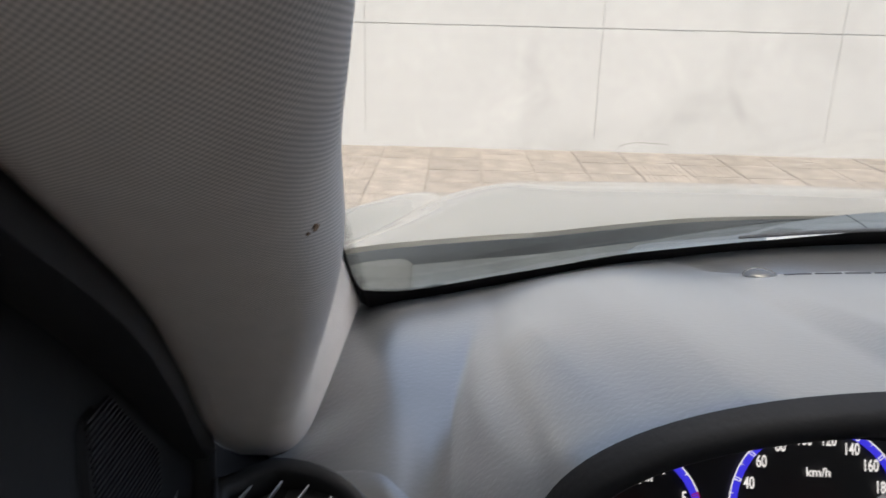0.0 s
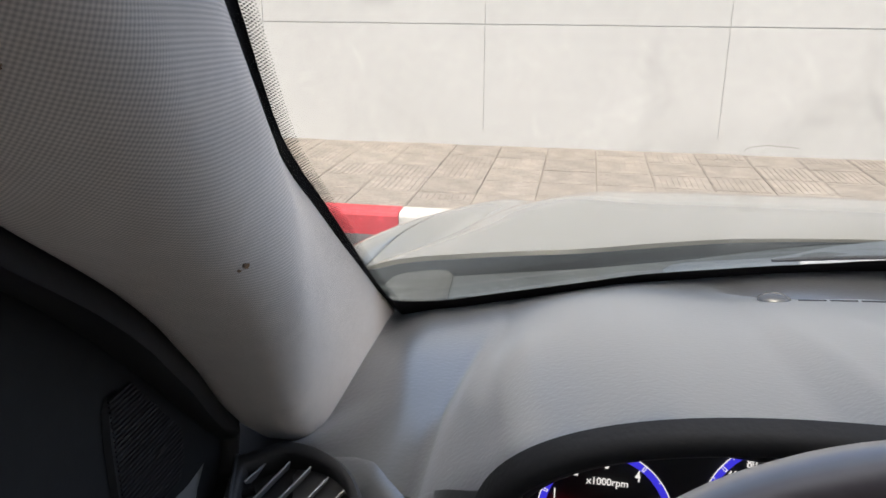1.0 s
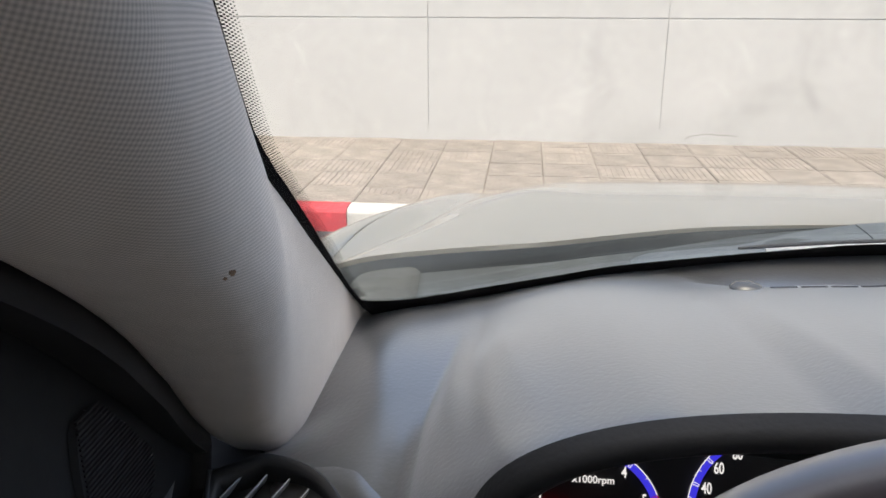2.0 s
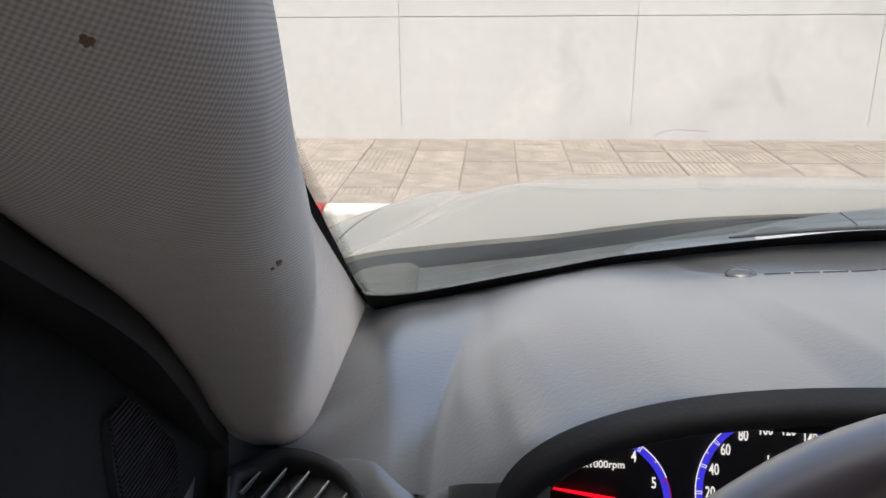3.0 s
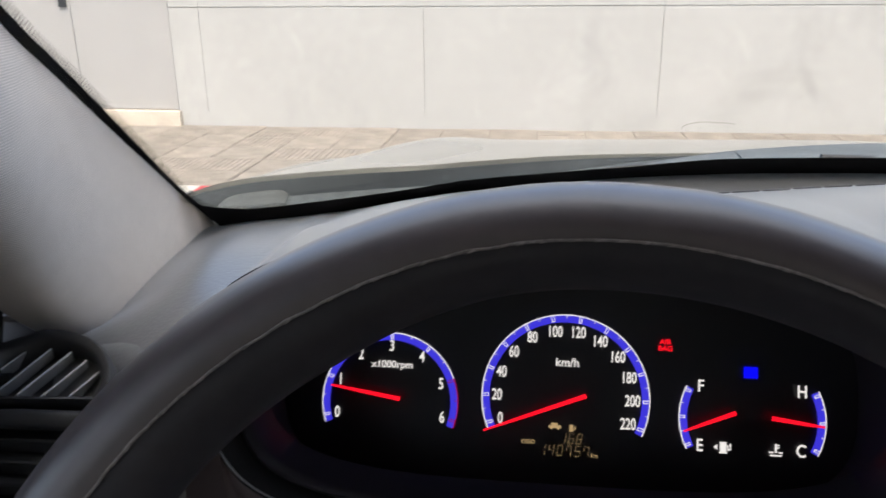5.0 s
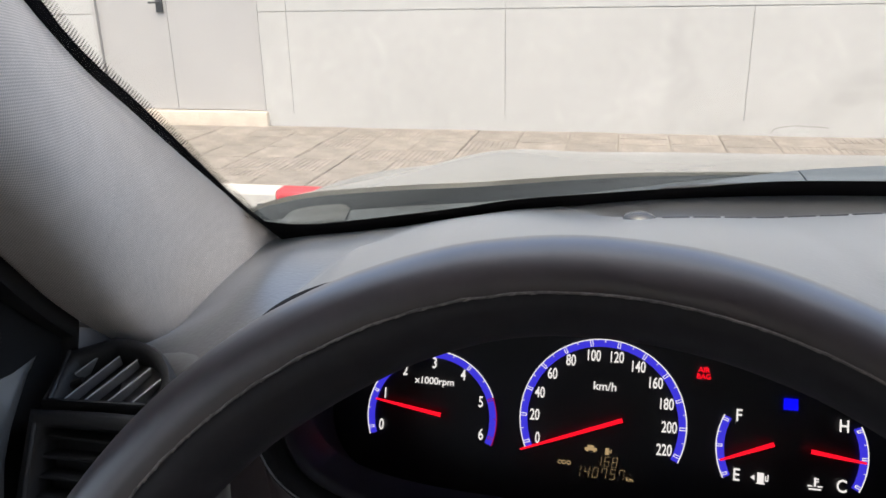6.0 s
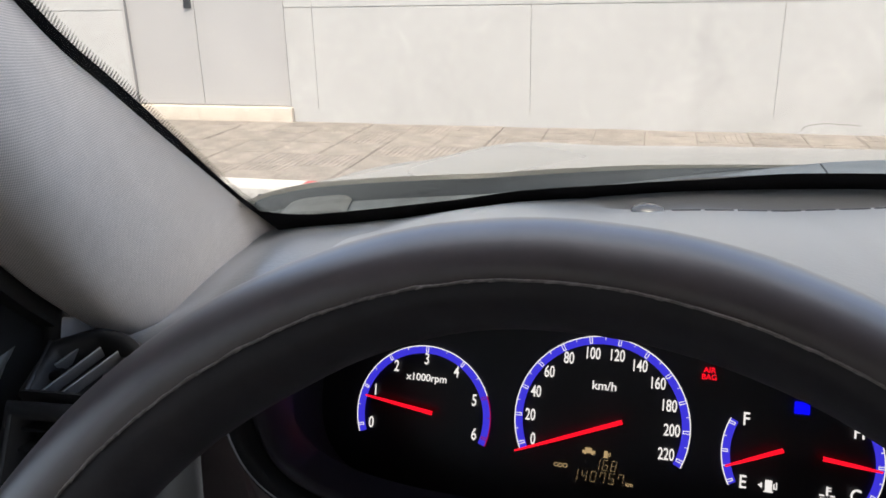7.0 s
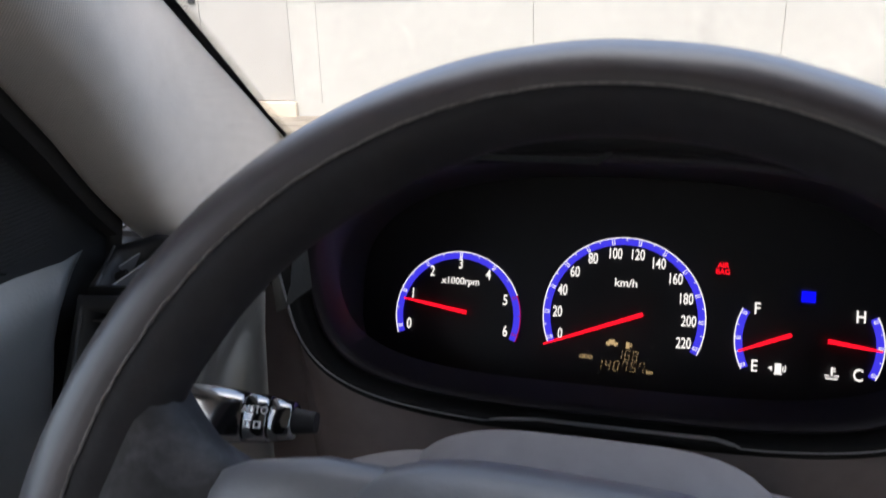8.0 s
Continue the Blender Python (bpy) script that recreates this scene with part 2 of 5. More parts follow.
g1.inputs["Color"].default_value, g2.inputs["Roughness"].default_value, g3.inputs["Blend"].default_value = (0.985, 0.99, 0.985, 1), 0.0, 0.5
g5, g6 = gt.nodes.new("ShaderNodeMath"), gt.nodes.new("ShaderNodeMath")
g5.operation, g6.operation = "POWER", "MULTIPLY_ADD"
g5.inputs[1].default_value, g6.inputs[1].default_value, g6.inputs[2].default_value = 5.0, 0.6, 0.015
gt.links.new(g3.outputs["Facing"], g5.inputs[0])
gt.links.new(g5.outputs[0], g6.inputs[0])
gt.links.new(g6.outputs[0], g4.inputs[0])
gt.links.new(g1.outputs[0], g4.inputs[1])
gt.links.new(g2.outputs[0], g4.inputs[2])
gt.links.new(g4.outputs[0], gt.nodes["Material Output"].inputs[0])

TINT = GLASS.copy()
TINT.name = "tinted_glass"
TINT.node_tree.nodes[g1.name].inputs["Color"].default_value = (0.76, 0.76, 0.75, 1)

# ---- mesh helpers ----
def empty(name, label="", category="", at=(0, 0, 0), group="", kind=""):
    ob = new(name)
    ob.location = at
    ob.empty_display_size = 0.05
    bpy.context.view_layer.update()
    return tagged(ob, label, category, group, kind)


def part(name, bm, material, parent=None, label="", smooth=True, sharp=55, **tags):
    """Links a bmesh, in world coordinates, as one mesh object under a thing or a part."""
    me = bpy.data.meshes.new(name)
    bmesh.ops.recalc_face_normals(bm, faces=bm.faces)
    bm.to_mesh(me)
    bm.free()
    for p in me.polygons:
        p.use_smooth = smooth
    if smooth:
        me.set_sharp_from_angle(angle=radians(sharp))
    me.materials.append(material)
    ob = new(name, me)
    if parent:
        ob.parent = parent
        m = Matrix.Translation(parent.location)
        up = parent.parent
        while up:
            m = Matrix.Translation(up.location) @ m
            up = up.parent
        me.transform(m.inverted())
    return tagged(ob, label, **tags)


def box(bm, x0, x1, y0, y1, z0, z1, m=None, bevel=0.0):
    vs = [bm.verts.new((x, y, z)) for x in (x0, x1) for y in (y0, y1) for z in (z0, z1)]
    fs = [bm.faces.new([vs[i] for i in f]) for f in ((0, 1, 3, 2), (4, 6, 7, 5), (0, 4, 5, 1), (2, 3, 7, 6), (0, 2, 6, 4), (1, 5, 7, 3))]
    if bevel:
        es = list({e for f in fs for e in f.edges})
        r = bmesh.ops.bevel(bm, geom=es, offset=bevel, segments=2, affect="EDGES", profile=0.6)
        vs = list({v for f in bm.faces if f.is_valid for v in f.verts}) if m is not None else vs
    if m is not None:
        bmesh.ops.transform(bm, matrix=m, verts=[v for v in vs if v.is_valid])
    return bm


def loft(rows, closed=False, caps=False, bm=None):
    """A skin over rows of points, each row of the same count."""
    bm = bm or bmesh.new()
    vr = [[bm.verts.new(p) for p in r] for r in rows]
    n = len(rows[0])
    for a, b in zip(vr[:-1], vr[1:]):
        for i in range(n if closed else n - 1):
            j = (i + 1) % n
            bm.faces.new((a[i], a[j], b[j], b[i]))
    if caps:
        bm.faces.new(vr[0])
        bm.faces.new(list(reversed(vr[-1])))
    return bm


def thick(bm, d):
    """Gives an open skin a thickness d, against its normals."""
    bmesh.ops.recalc_face_normals(bm, faces=bm.faces)
    bmesh.ops.solidify(bm, geom=bm.faces[:], thickness=d)
    return bm


def tube(points, r, n=10, closed=False, bm=None, flat=1.0):
    pts = [Vector(p) for p in points]
    rows = []
    for i, p in enumerate(pts):
        a = pts[(i - 1) % len(pts)] if closed or i else p
        b = pts[(i + 1) % len(pts)] if closed or i < len(pts) - 1 else p
        d = (b - a).normalized()
        side = d.cross(Vector((0, 0, 1)))
        side = side.normalized() if side.length > 1e-4 else Vector((1, 0, 0))
        up = side.cross(d)
        rr = r[i] if isinstance(r, (list, tuple)) else r
        rows.append([p + rr * (side * math.cos(k * math.tau / n) + up * flat * math.sin(k * math.tau / n)) for k in range(n)])
    if closed:
        rows.append(rows[0])
    return loft(rows, closed=True, caps=not closed, bm=bm)


def lerp_table(table, x):
    xs, ys = zip(*table)
    return float(np.interp(x, xs, ys))


def smooth_table(table, x):
    """A smooth curve through the table, of (x, y) rows."""
    xs = [r[0] for r in table]
    if x <= xs[0] or x >= xs[-1]:
        return lerp_table(table, x)
    i = max(k for k in range(len(xs)) if xs[k] <= x)
    y = lambda k: table[min(max(k, 0), len(xs) - 1)]
    def slope(k):
        a, b = y(k - 1), y(k + 1)
        return (b[1] - a[1]) / (b[0] - a[0])
    h = xs[i + 1] - xs[i]
    u = (x - xs[i]) / h
    return ((2 * u**3 - 3 * u**2 + 1) * y(i)[1] + (u**3 - 2 * u**2 + u) * h * slope(i)
            + (3 * u**2 - 2 * u**3) * y(i + 1)[1] + (u**3 - u**2) * h * slope(i + 1))


def step01(a, b, x):
    u = min(max((x - a) / (b - a), 0), 1)
    return u * u * (3 - 2 * u)


def letters(text, size, m, material, parent, name, label="", bold=0.0, spacing=1.0, align="CENTER"):
    """Flat built-in-font lettering as a mesh, at the pose m."""
    cu = bpy.data.curves.new(name, "FONT")
    cu.body, cu.size, cu.align_x, cu.align_y = text, size, align, "CENTER"
    cu.offset, cu.space_character, cu.extrude = bold or size * 0.012, spacing, 0.0001
    tmp = bpy.data.objects.new("tmp", cu)
    scene.collection.objects.link(tmp)
    bpy.context.view_layer.update()
    me = bpy.data.meshes.new_from_object(tmp.evaluated_get(bpy.context.evaluated_depsgraph_get()))
    bpy.data.objects.remove(tmp)
    bm = bmesh.new()
    bm.from_mesh(me)
    bpy.data.meshes.remove(me)
    bmesh.ops.transform(bm, matrix=m, verts=bm.verts)
    return part(name, bm, material, parent, label, smooth=False)


CX = 1.37          # the car's middle
ROAD_Z = -0.15

# ---- the street: road, pavement, kerb, wall ----
bm = bmesh.new()
box(bm, -60, 60, -80, -2.25, ROAD_Z - 0.3, ROAD_Z)
part("road", bm, ASPHALT, label="dark grey asphalt road under the parked car", kind="structure", category="road", smooth=False)
bm = bmesh.new()
box(bm, -60, 60, -80, 60, -0.8, -0.46)
part("ground", bm, ASPHALT, label="plain ground below street and building", kind="structure", category="ground", smooth=False)

# wall with raised panels between recessed joints
PW, PH, JW = 1.97, 1.022, 0.006
wall = empty("wall_north", "white painted rendered wall with joints", "wall", kind="structure")
bm = bmesh.new()
for x0, x1, z0, z1 in ((-12, -3.90, -0.45, 4.09), (-2.26, 14, -0.45, 4.09), (-3.90, -2.26, -0.45, 0.02), (-3.90, -2.26, 2.20, 4.09)):
    box(bm, x0, x1, 0.012, 0.25, z0, z1)
part("core", bm, GROOVE, wall, smooth=False)


def panel(x0, x1, z0, z1):
    bm = bmesh.new()
    box(bm, x0 + JW / 4, x1 - JW / 4, 0.0, 0.012, z0 + JW / 2, z1 - JW / 2, bevel=0.003)
    part("panel", bm, STUCCO, wall, smooth=False)


for k in range(-1, 7):
    for z0, z1 in ((0.115, PH), (PH, 2 * PH), (2 * PH, 3 * PH), (3 * PH, 4 * PH)):
        panel(PW * k, PW * (k + 1), z0, z1)
for z0, z1 in ((0.115, PH), (PH, 2 * PH), (2 * PH, 3 * PH), (3 * PH, 4 * PH)):
    panel(-2.245, -PW, z0, z1)
    if z1 > 2.2:
        panel(-3.915, -2.245, max(z0, 2.2), z1)
    for k in range(4):
        panel(-3.915 - PW * (k + 1), -3.915 - PW * k, z0, z1)
bm = bmesh.new()
box(bm, -2.245, 14, -0.001, 0.012, -0.2, 0.122)
box(bm, -12, -3.915, -0.001, 0.012, -0.2, 0.122)
part("base_strip", bm, STUCCO, wall, smooth=False)

# crack along the foot of the wall
crack = [(2.19, 0.02), (2.20, 0.045), (2.235, 0.066), (2.29, 0.075), (2.34, 0.083), (2.40, 0.086), (2.46, 0.078), (2.53, 0.080), (2.62, 0.070)]
part("crack", tube([(x, -0.001, z) for x, z in crack], 0.0022, 5), JOINT, wall)

# grey steel double door in the wall
door = empty("door_1", "closed grey painted steel double door", "door", kind="structure")
for x0, x1 in ((-3.885, -3.165), (-3.16, -2.275)):
    bm = bmesh.new()
    box(bm, x0, x1, 0.03, 0.07, 0.14, 2.13, bevel=0.004)
    part("leaf", bm, DOORP, door, smooth=False)
bm = bmesh.new()
for x0, x1, z0, z1 in ((-3.915, -3.887, 0.135, 2.15), (-2.273, -2.245, 0.135, 2.15), (-3.887, -2.273, 2.132, 2.15)):
    box(bm, x0, x1, -0.004, 0.08, z0, z1)
part("door_frame", bm, DOORP, door, smooth=False)
bm = bmesh.new()
box(bm, -3.26, -3.19, 0.012, 0.028, 1.03, 1.17, bevel=0.004)
lock = part("lock_plate", bm, SILVER, door, "grey metal lock plate")
part("door_handle", tube([(-3.225, 0.01, 1.12), (-3.225, -0.03, 1.12), (-3.30, -0.035, 1.12)], 0.009), SILVER, lock)
bm = bmesh.new()
box(bm, -3.97, -2.22, -0.05, 0.1, -0.1, 0.132, bevel=0.012)
part("door_step", bm, STEP, None, "low sandy stone step under the steel door", category="step", kind="structure")

# pavement
pave = empty("pavement", "beige ribbed concrete paving slabs", "pavement", kind="structure")
bm = bmesh.new()
box(bm, -12, 14, -2.10, -0.001, -0.4, -0.012)
part("bed", bm, JOINT, pave, smooth=False)


def slab_mesh(w, l, rib_along):
    """A slab with a ribbed top, its corner at 0, 0."""
    bm = bmesh.new()
    box(bm, 0.004, w - 0.004, 0.004, l - 0.004, -0.05, -0.0045)
    n = 9
    half = l / 2
    for h in range(2):
        along = rib_along if h == 0 else not rib_along
        y0 = 0.012 + h * half
        for k in range(n):
            if along:
                a = 0.014 + (w - 0.028) * k / n
                box(bm, a, a + (w - 0.028) / n * 0.76, y0, y0 + half - 0.024, -0.01, 0.0)
            else:
                a = y0 + (half - 0.024) * k / n
                box(bm, 0.014, w - 0.014, a, a + (half - 0.024) / n * 0.76, -0.01, 0.0)
    me = bpy.data.meshes.new("slab")
    bm.to_mesh(me)
    bm.free()
    me.materials.append(PAVER)
    return me


TW, TL, TX = 0.4015, 0.80, -0.2265
SLABS = {}


def slab(x, y0, y1, odd):
    l = y1 - y0
    key = (round(l, 3), odd)
    if key not in SLABS:
        SLABS[key] = slab_mesh(TW, l, odd)
    ob = new("paving_slab", SLABS[key])
    ob.parent = pave
    ob.location = (x, y0, 0.002 * math.sin(x * 91 + y0 * 57))


def lay_slabs():
    for c in range(-14, 16):
        x = TX + TW * c
        cuts = [0, -0.90, -1.70, -2.10] if c % 2 == 0 else [0, -0.50, -1.30, -2.10]
        for k in range(3):
            slab(x, cuts[k + 1], cuts[k], (c + k) % 3 == 0)


# kerb stones
kerb = empty("kerb", "red and white painted concrete kerb", "kerb", kind="structure")
KL, KX = 0.93, -1.165
for k in range(-6, 12):
    x = KX + KL * k
    rows = []
    for xx in (x + 0.003, x + KL - 0.003):
        rows.append([(xx, -2.10, -0.4), (xx, -2.10, -0.004), (xx, -2.106, 0.0), (xx, -2.222, -0.002), (xx, -2.24, -0.010), (xx, -2.25, -0.03), (xx, -2.262, -0.4)])
    part("kerb_stone", loft(rows, closed=True, caps=True), KRED if k % 2 == 0 else KWHITE, kerb, smooth=False)

# ---- the car's outside: hood, cowl, wiper, windscreen ----
# line where dash and glass meet, half of it; mirrored about the middle
YB = [(0.63, -6.27), (0.66, -6.235), (0.70, -6.193), (0.76, -6.160), (0.81, -6.133), (0.86, -6.115), (0.91, -6.104), (1.0, -6.088), (1.1, -6.066), (1.2, -6.052), (1.37, -6.045)]
ZB = [(0.63, 1.062), (0.70, 1.064), (0.80, 1.064), (0.86, 1.068), (0.91, 1.075), (1.0, 1.085), (1.1, 1.088), (1.37, 1.09)]


def half(x):
    return x if x <= CX else 2 * CX - x


def yb(x):
    return smooth_table(YB, half(x))


def zb(x):
    return smooth_table(ZB, half(x))


# hood: rear edge, crown and drop to the front
HR_Y = [(0.45, -6.22), (0.55, -6.16), (0.664, -6.100), (0.75, -6.085), (0.85, -6.062), (0.95, -6.02), (1.03, -5.985), (1.2, -5.955), (1.37, -5.95)]
ZC = [(-6.25, 1.13), (-6.1, 1.108), (-5.95, 1.086), (-5.7, 1.049), (-5.5, 1.008), (-5.3, 0.965), (-5.1, 0.915), (-4.97, 0.86), (-4.90, 0.80)]
SIDE = [(0.46, 0.175), (0.50, 0.130), (0.55, 0.090), (0.60, 0.064), (0.69, 0.040), (0.78, 0.023), (0.85, 0.015), (1.0, 0.006), (1.37, 0.0)]


CREASE = [(-6.20, 0.515), (-6.10, 0.556), (-6.0, 0.604), (-5.93, 0.640), (-5.84, 0.686), (-5.76, 0.717), (-5.63, 0.752), (-5.5, 0.775), (-5.2, 0.81), (-4.9, 0.84)]
LIFT = [(0.45, 0.010), (0.60, 0.012), (0.68, 0.0125), (0.75, 0.007), (0.80, 0.003), (0.87, 0.0), (1.37, 0.0)]
GAP = [(-6.20, 0.520), (-6.10, 0.545), (-6.0, 0.572), (-5.884, 0.597), (-5.80, 0.611), (-5.70, 0.634), (-5.5, 0.655), (-5.2, 0.675), (-4.9, 0.69)]


def hood_height(x, y, u):
    """The bonnet and fender skin: crown, rounded sides, and a pressed shoulder crease with a hollow outside it."""
    h = half(x)
    a = (CX - h) / 0.87
    full = 0.0145 * step01(0.0, 0.36, u) * step01(0.55, 0.75, h) * step01(0.98, 0.76, h)
    e = h - smooth_table(CREASE, y)
    hollow = 0.013 * step01(0.022, -0.008, e) * step01(-0.125, -0.030, e) * step01(0.0, 0.10, u) * (1 - 0.30 * step01(0.30, 0.65, u))
    hollow += 0.016 * step01(0.12, 0.0, e) * (1 - 0.7 * step01(-0.03, -0.13, e))
    lift = smooth_table(LIFT, h) * step01(0.25, 0.0, u)
    side = smooth_table(SIDE, h) * (1 - 0.28 * step01(0.0, 0.45, u))
    return smooth_table(ZC, y + 0.25 * a**4 * u * u) - side + full - hollow + lift


def hood_point(x, u):
    """u: 0 at the rear edge, 1 at the front edge."""
    h = half(x)
    y0 = smooth_table(HR_Y, h)
    a = (CX - h) / 0.87
    y = y0 + (-4.92 - 0.25 * a**4 - y0) * u
    return (x, y, hood_height(x, y, u))


hood = empty("car_hood", "light beige-grey painted car bonnet with raised side creases", "car hood", (CX, -5.5, 0.95))
n = 72
rows, lefts = [], []
for k in range(37):
    u = k / 36
    xg = smooth_table(GAP, hood_point(0.60, u)[1]) + 0.0009
    lefts.append(xg)
    fr = [(i / 44) ** 1.5 for i in range(45)]
    xs = [xg + (CX - xg) * f for f in fr]
    row = [hood_point(x, u) for x in xs + [2 * CX - x for x in reversed(xs[:-1])]]
    edge = lambda p, d: (p[0] - d * 0.0002, p[1], p[2] - 0.012)
    rows.append([edge(row[0], -1), (row[0][0], row[0][1], row[0][2] - 0.0012)] + row[1:-1] + [(row[-1][0], row[-1][1], row[-1][2] - 0.0012), edge(row[-1], 1)])
rows.insert(0, [(a, b - 0.001, c - 0.022) for a, b, c in rows[0]])
part("hood_panel", loft(rows), PAINT, hood, sharp=75)
for s in (1, -1):
    mx = lambda x: x if s == 1 else 2 * CX - x
    rows = []
    for k, xg in enumerate(lefts):
        xe = xg - 0.0018
        pts = [hood_point(xe, k / 36)]
        pts = [(xe, pts[0][1], pts[0][2] - 0.012), (xe, pts[0][1], pts[0][2] - 0.0010)] + [hood_point(xe + (0.455 - xe) * f, k / 36) for f in (0.03, 0.12, 0.25, 0.4, 0.55, 0.7, 0.85, 1.0)]
        y, z = pts[-1][1], pts[-1][2]
        pts += [(0.440, y, z - 0.035), (0.428, y, z - 0.10), (0.42, y, 0.45)]
        rows.append([(mx(a), b, c) for a, b, c in pts])
    part("fender", loft(rows), PAINT, hood, sharp=75)
rows = []
for i in range(n + 1):
    x = 0.52 + 2 * (CX - 0.52) * i / n
    hx, hy, hz = hood_point(x, 1)
    rows.append([(hx, hy, hz - 0.012), (hx, hy + 0.04, hz - 0.06), (hx, hy + 0.07, hz - 0.25), (hx, hy + 0.05, 0.25)])
part("front_bumper", thick(loft(rows), 0.01), PAINT, hood)

cowl = empty("wiper_cowl", "weathered grey plastic cowl below the windscreen", "cowl", (CX, -6.05, 1.05))
def cowl_rows(x0, x1, n, levels, lift=0.0):
    """Strips between the foot of the glass (0) and the rear edge of the bonnet (1)."""
    rows = []
    for i in range(n + 1):
        x = x0 + (x1 - x0) * i / n
        hx, hy, hz = hood_point(min(max(x, 0.66), 2 * CX - 0.66), 0)
        y0, z0 = yb(x) + 0.028, zb(x) - 0.004
        rise = 0.016 * step01(0.95, 1.15, half(x))
        rows.append([(x, y0 + f * (hy - y0), z0 + f * (hz - z0) + d + rise * r + lift) for f, d, r in levels])
    return rows


part("cowl_panel", thick(loft(cowl_rows(0.63, 2 * CX - 0.63, n, ((-0.3, -0.06, 0), (-0.1, -0.012, 0), (0.3, -0.015, 1), (0.85, -0.0165, 0.9), (0.90, -0.026, 0.9)))), 0.004), COWL, cowl)
part("hood_seal", thick(loft(cowl_rows(0.64, 2 * CX - 0.64, n, ((0.82, -0.026, 0.95), (0.86, -0.0150, 0.9), (0.92, -0.0100, 0.5), (0.985, -0.0045, 0.1), (1.1, -0.010, 0)))), 0.004), STRIP, cowl, "dark weathered sealing strip")
for a, b in ((0.674, 0.738), (2 * CX - 0.738, 2 * CX - 0.674)):
    rows = cowl_rows(a, b, 12, ((-0.25, -0.05, 0), (-0.15, -0.014, 0), (0.05, -0.007, 1), (0.50, -0.007, 1), (0.82, -0.008, 1), (0.89, -0.0105, 1), (0.92, -0.018, 1), (0.93, -0.05, 1)))
    rows = [[(x, y, z - 0.006 * (abs(2 * i / 12 - 1) ** 6)) for x, y, z in r] for i, r in enumerate(rows)]
    part("end_cap", thick(loft(rows), 0.004), CAP, cowl, "light grey end cap")
# raised covers over the wiper gear, in three lengths with open seams
TOPZ = [(0.940, 1.065), (0.952, 1.0715), (0.975, 1.0745), (1.02, 1.0770), (1.046, 1.0782), (1.097, 1.0815), (1.146, 1.0875), (1.184, 1.092), (1.225, 1.095), (1.294, 1.099), (1.37, 1.100)]
for a, b in ((0.942, 1.1770), (1.1785, 2 * CX - 1.1785), (2 * CX - 1.1770, 2 * CX - 0.942)):
    rows = []
    for i in range(25):
        x = a + (b - a) * i / 24
        zt, y0 = smooth_table(TOPZ, half(x)), yb(x)
        k = step01(1.046, 1.12, half(x))
        rows.append([(x, y0 + 0.016, zt - 0.030), (x, y0 + 0.020, zt - 0.006), (x, y0 + 0.030, zt - 0.001), (x, y0 + 0.045, zt), (x, y0 + 0.055 + 0.02 * k, zt), (x, y0 + 0.060 + 0.025 * k, zt - 0.004), (x, y0 + 0.064 + 0.027 * k, zt - 0.03)])
    part("gear_cover", thick(loft(rows), 0.003), COVER, cowl, "raised blue-grey cover")
# flat black patches: the shaded opening beside the covers, two small slots in the panel
rows = []
for i in range(13):
    x = 0.888 + 0.060 * i / 12
    rows.append(cowl_rows(x, x + 0.001, 1, ((-0.08, -0.0100, 0), (0.06 + 0.34 * i / 12, -0.0135, 1)))[0])
part("opening_shade", loft(rows), BLACK, cowl, "flat black patch for the shaded opening beside the covers")
for a, b in ((0.752, 0.760), (0.766, 0.779)):
    part("drain_slot", loft(cowl_rows(a, b, 3, ((0.20, -0.0138, 1), (0.27, -0.0141, 1)))), BLACK, cowl)
# wiper lying along the foot of the glass
wiper = empty("windscreen_wiper", "thin black wiper blade with a light highlight line", "wiper", (1.3, -6.05, 1.09))
line = []
for i in range(25):
    x = 1.040 + 0.62 * i / 24
    line.append((x, yb(x) + 0.016, zb(x) + 0.002 + 0.003 * math.sin(math.pi * i / 24)))
part("blade", tube(line, [0.0014] + [0.0022] * 24, 8), BLACK, wiper)
# pale tube below the blade, drawn in place of its highlight
part("blade_highlight", tube([(x, y - 0.0035, z - 0.003) for x, y, z in line[1:]], 0.0020, 6), BARS, wiper, "light line drawn for the highlight on the blade")
arm = [(1.25 + 0.30 * i / 8, yb(1.25 + 0.30 * i / 8) + 0.026 + 0.0012 * i, zb(1.25) + 0.006 - 0.0012 * i) for i in range(9)]
part("arm", tube(arm, 0.0032, 8), BLACK, wiper)

# windscreen: from the dash line back and up to the header
GD = Vector((0, -0.725, 0.689))
# side edge of the screen, as height and depth
E1 = [(1.00, -6.12), (1.065, -6.194), (1.112, -6.259), (1.163, -6.321), (1.214, -6.383), (1.241, -6.418), (1.275, -6.452), (1.331, -6.497), (1.45, -6.60), (1.56, -6.70)]


def glass_point(x, s, off=0.0):
    """A point of the windscreen, s metres up from its foot, off metres inwards."""
    h = half(x)
    y = yb(max(h, 0.74)) - 0.62 * max(0.74 - h, 0) - 1.2 * max(0.74 - h, 0) ** 2
    a = 1 - 0.10 * max(s - 0.30, 0)
    z = 1.053 + 0.69 * s
    y += smooth_table(E1, z) - smooth_table(E1, 1.053)
    p = Vector((CX + (x - CX) * a, y + 0.012, zb(max(h, 0.70)) - 0.012 + z - 1.053))
    return p + Vector((0, -0.69, -0.725)) * off


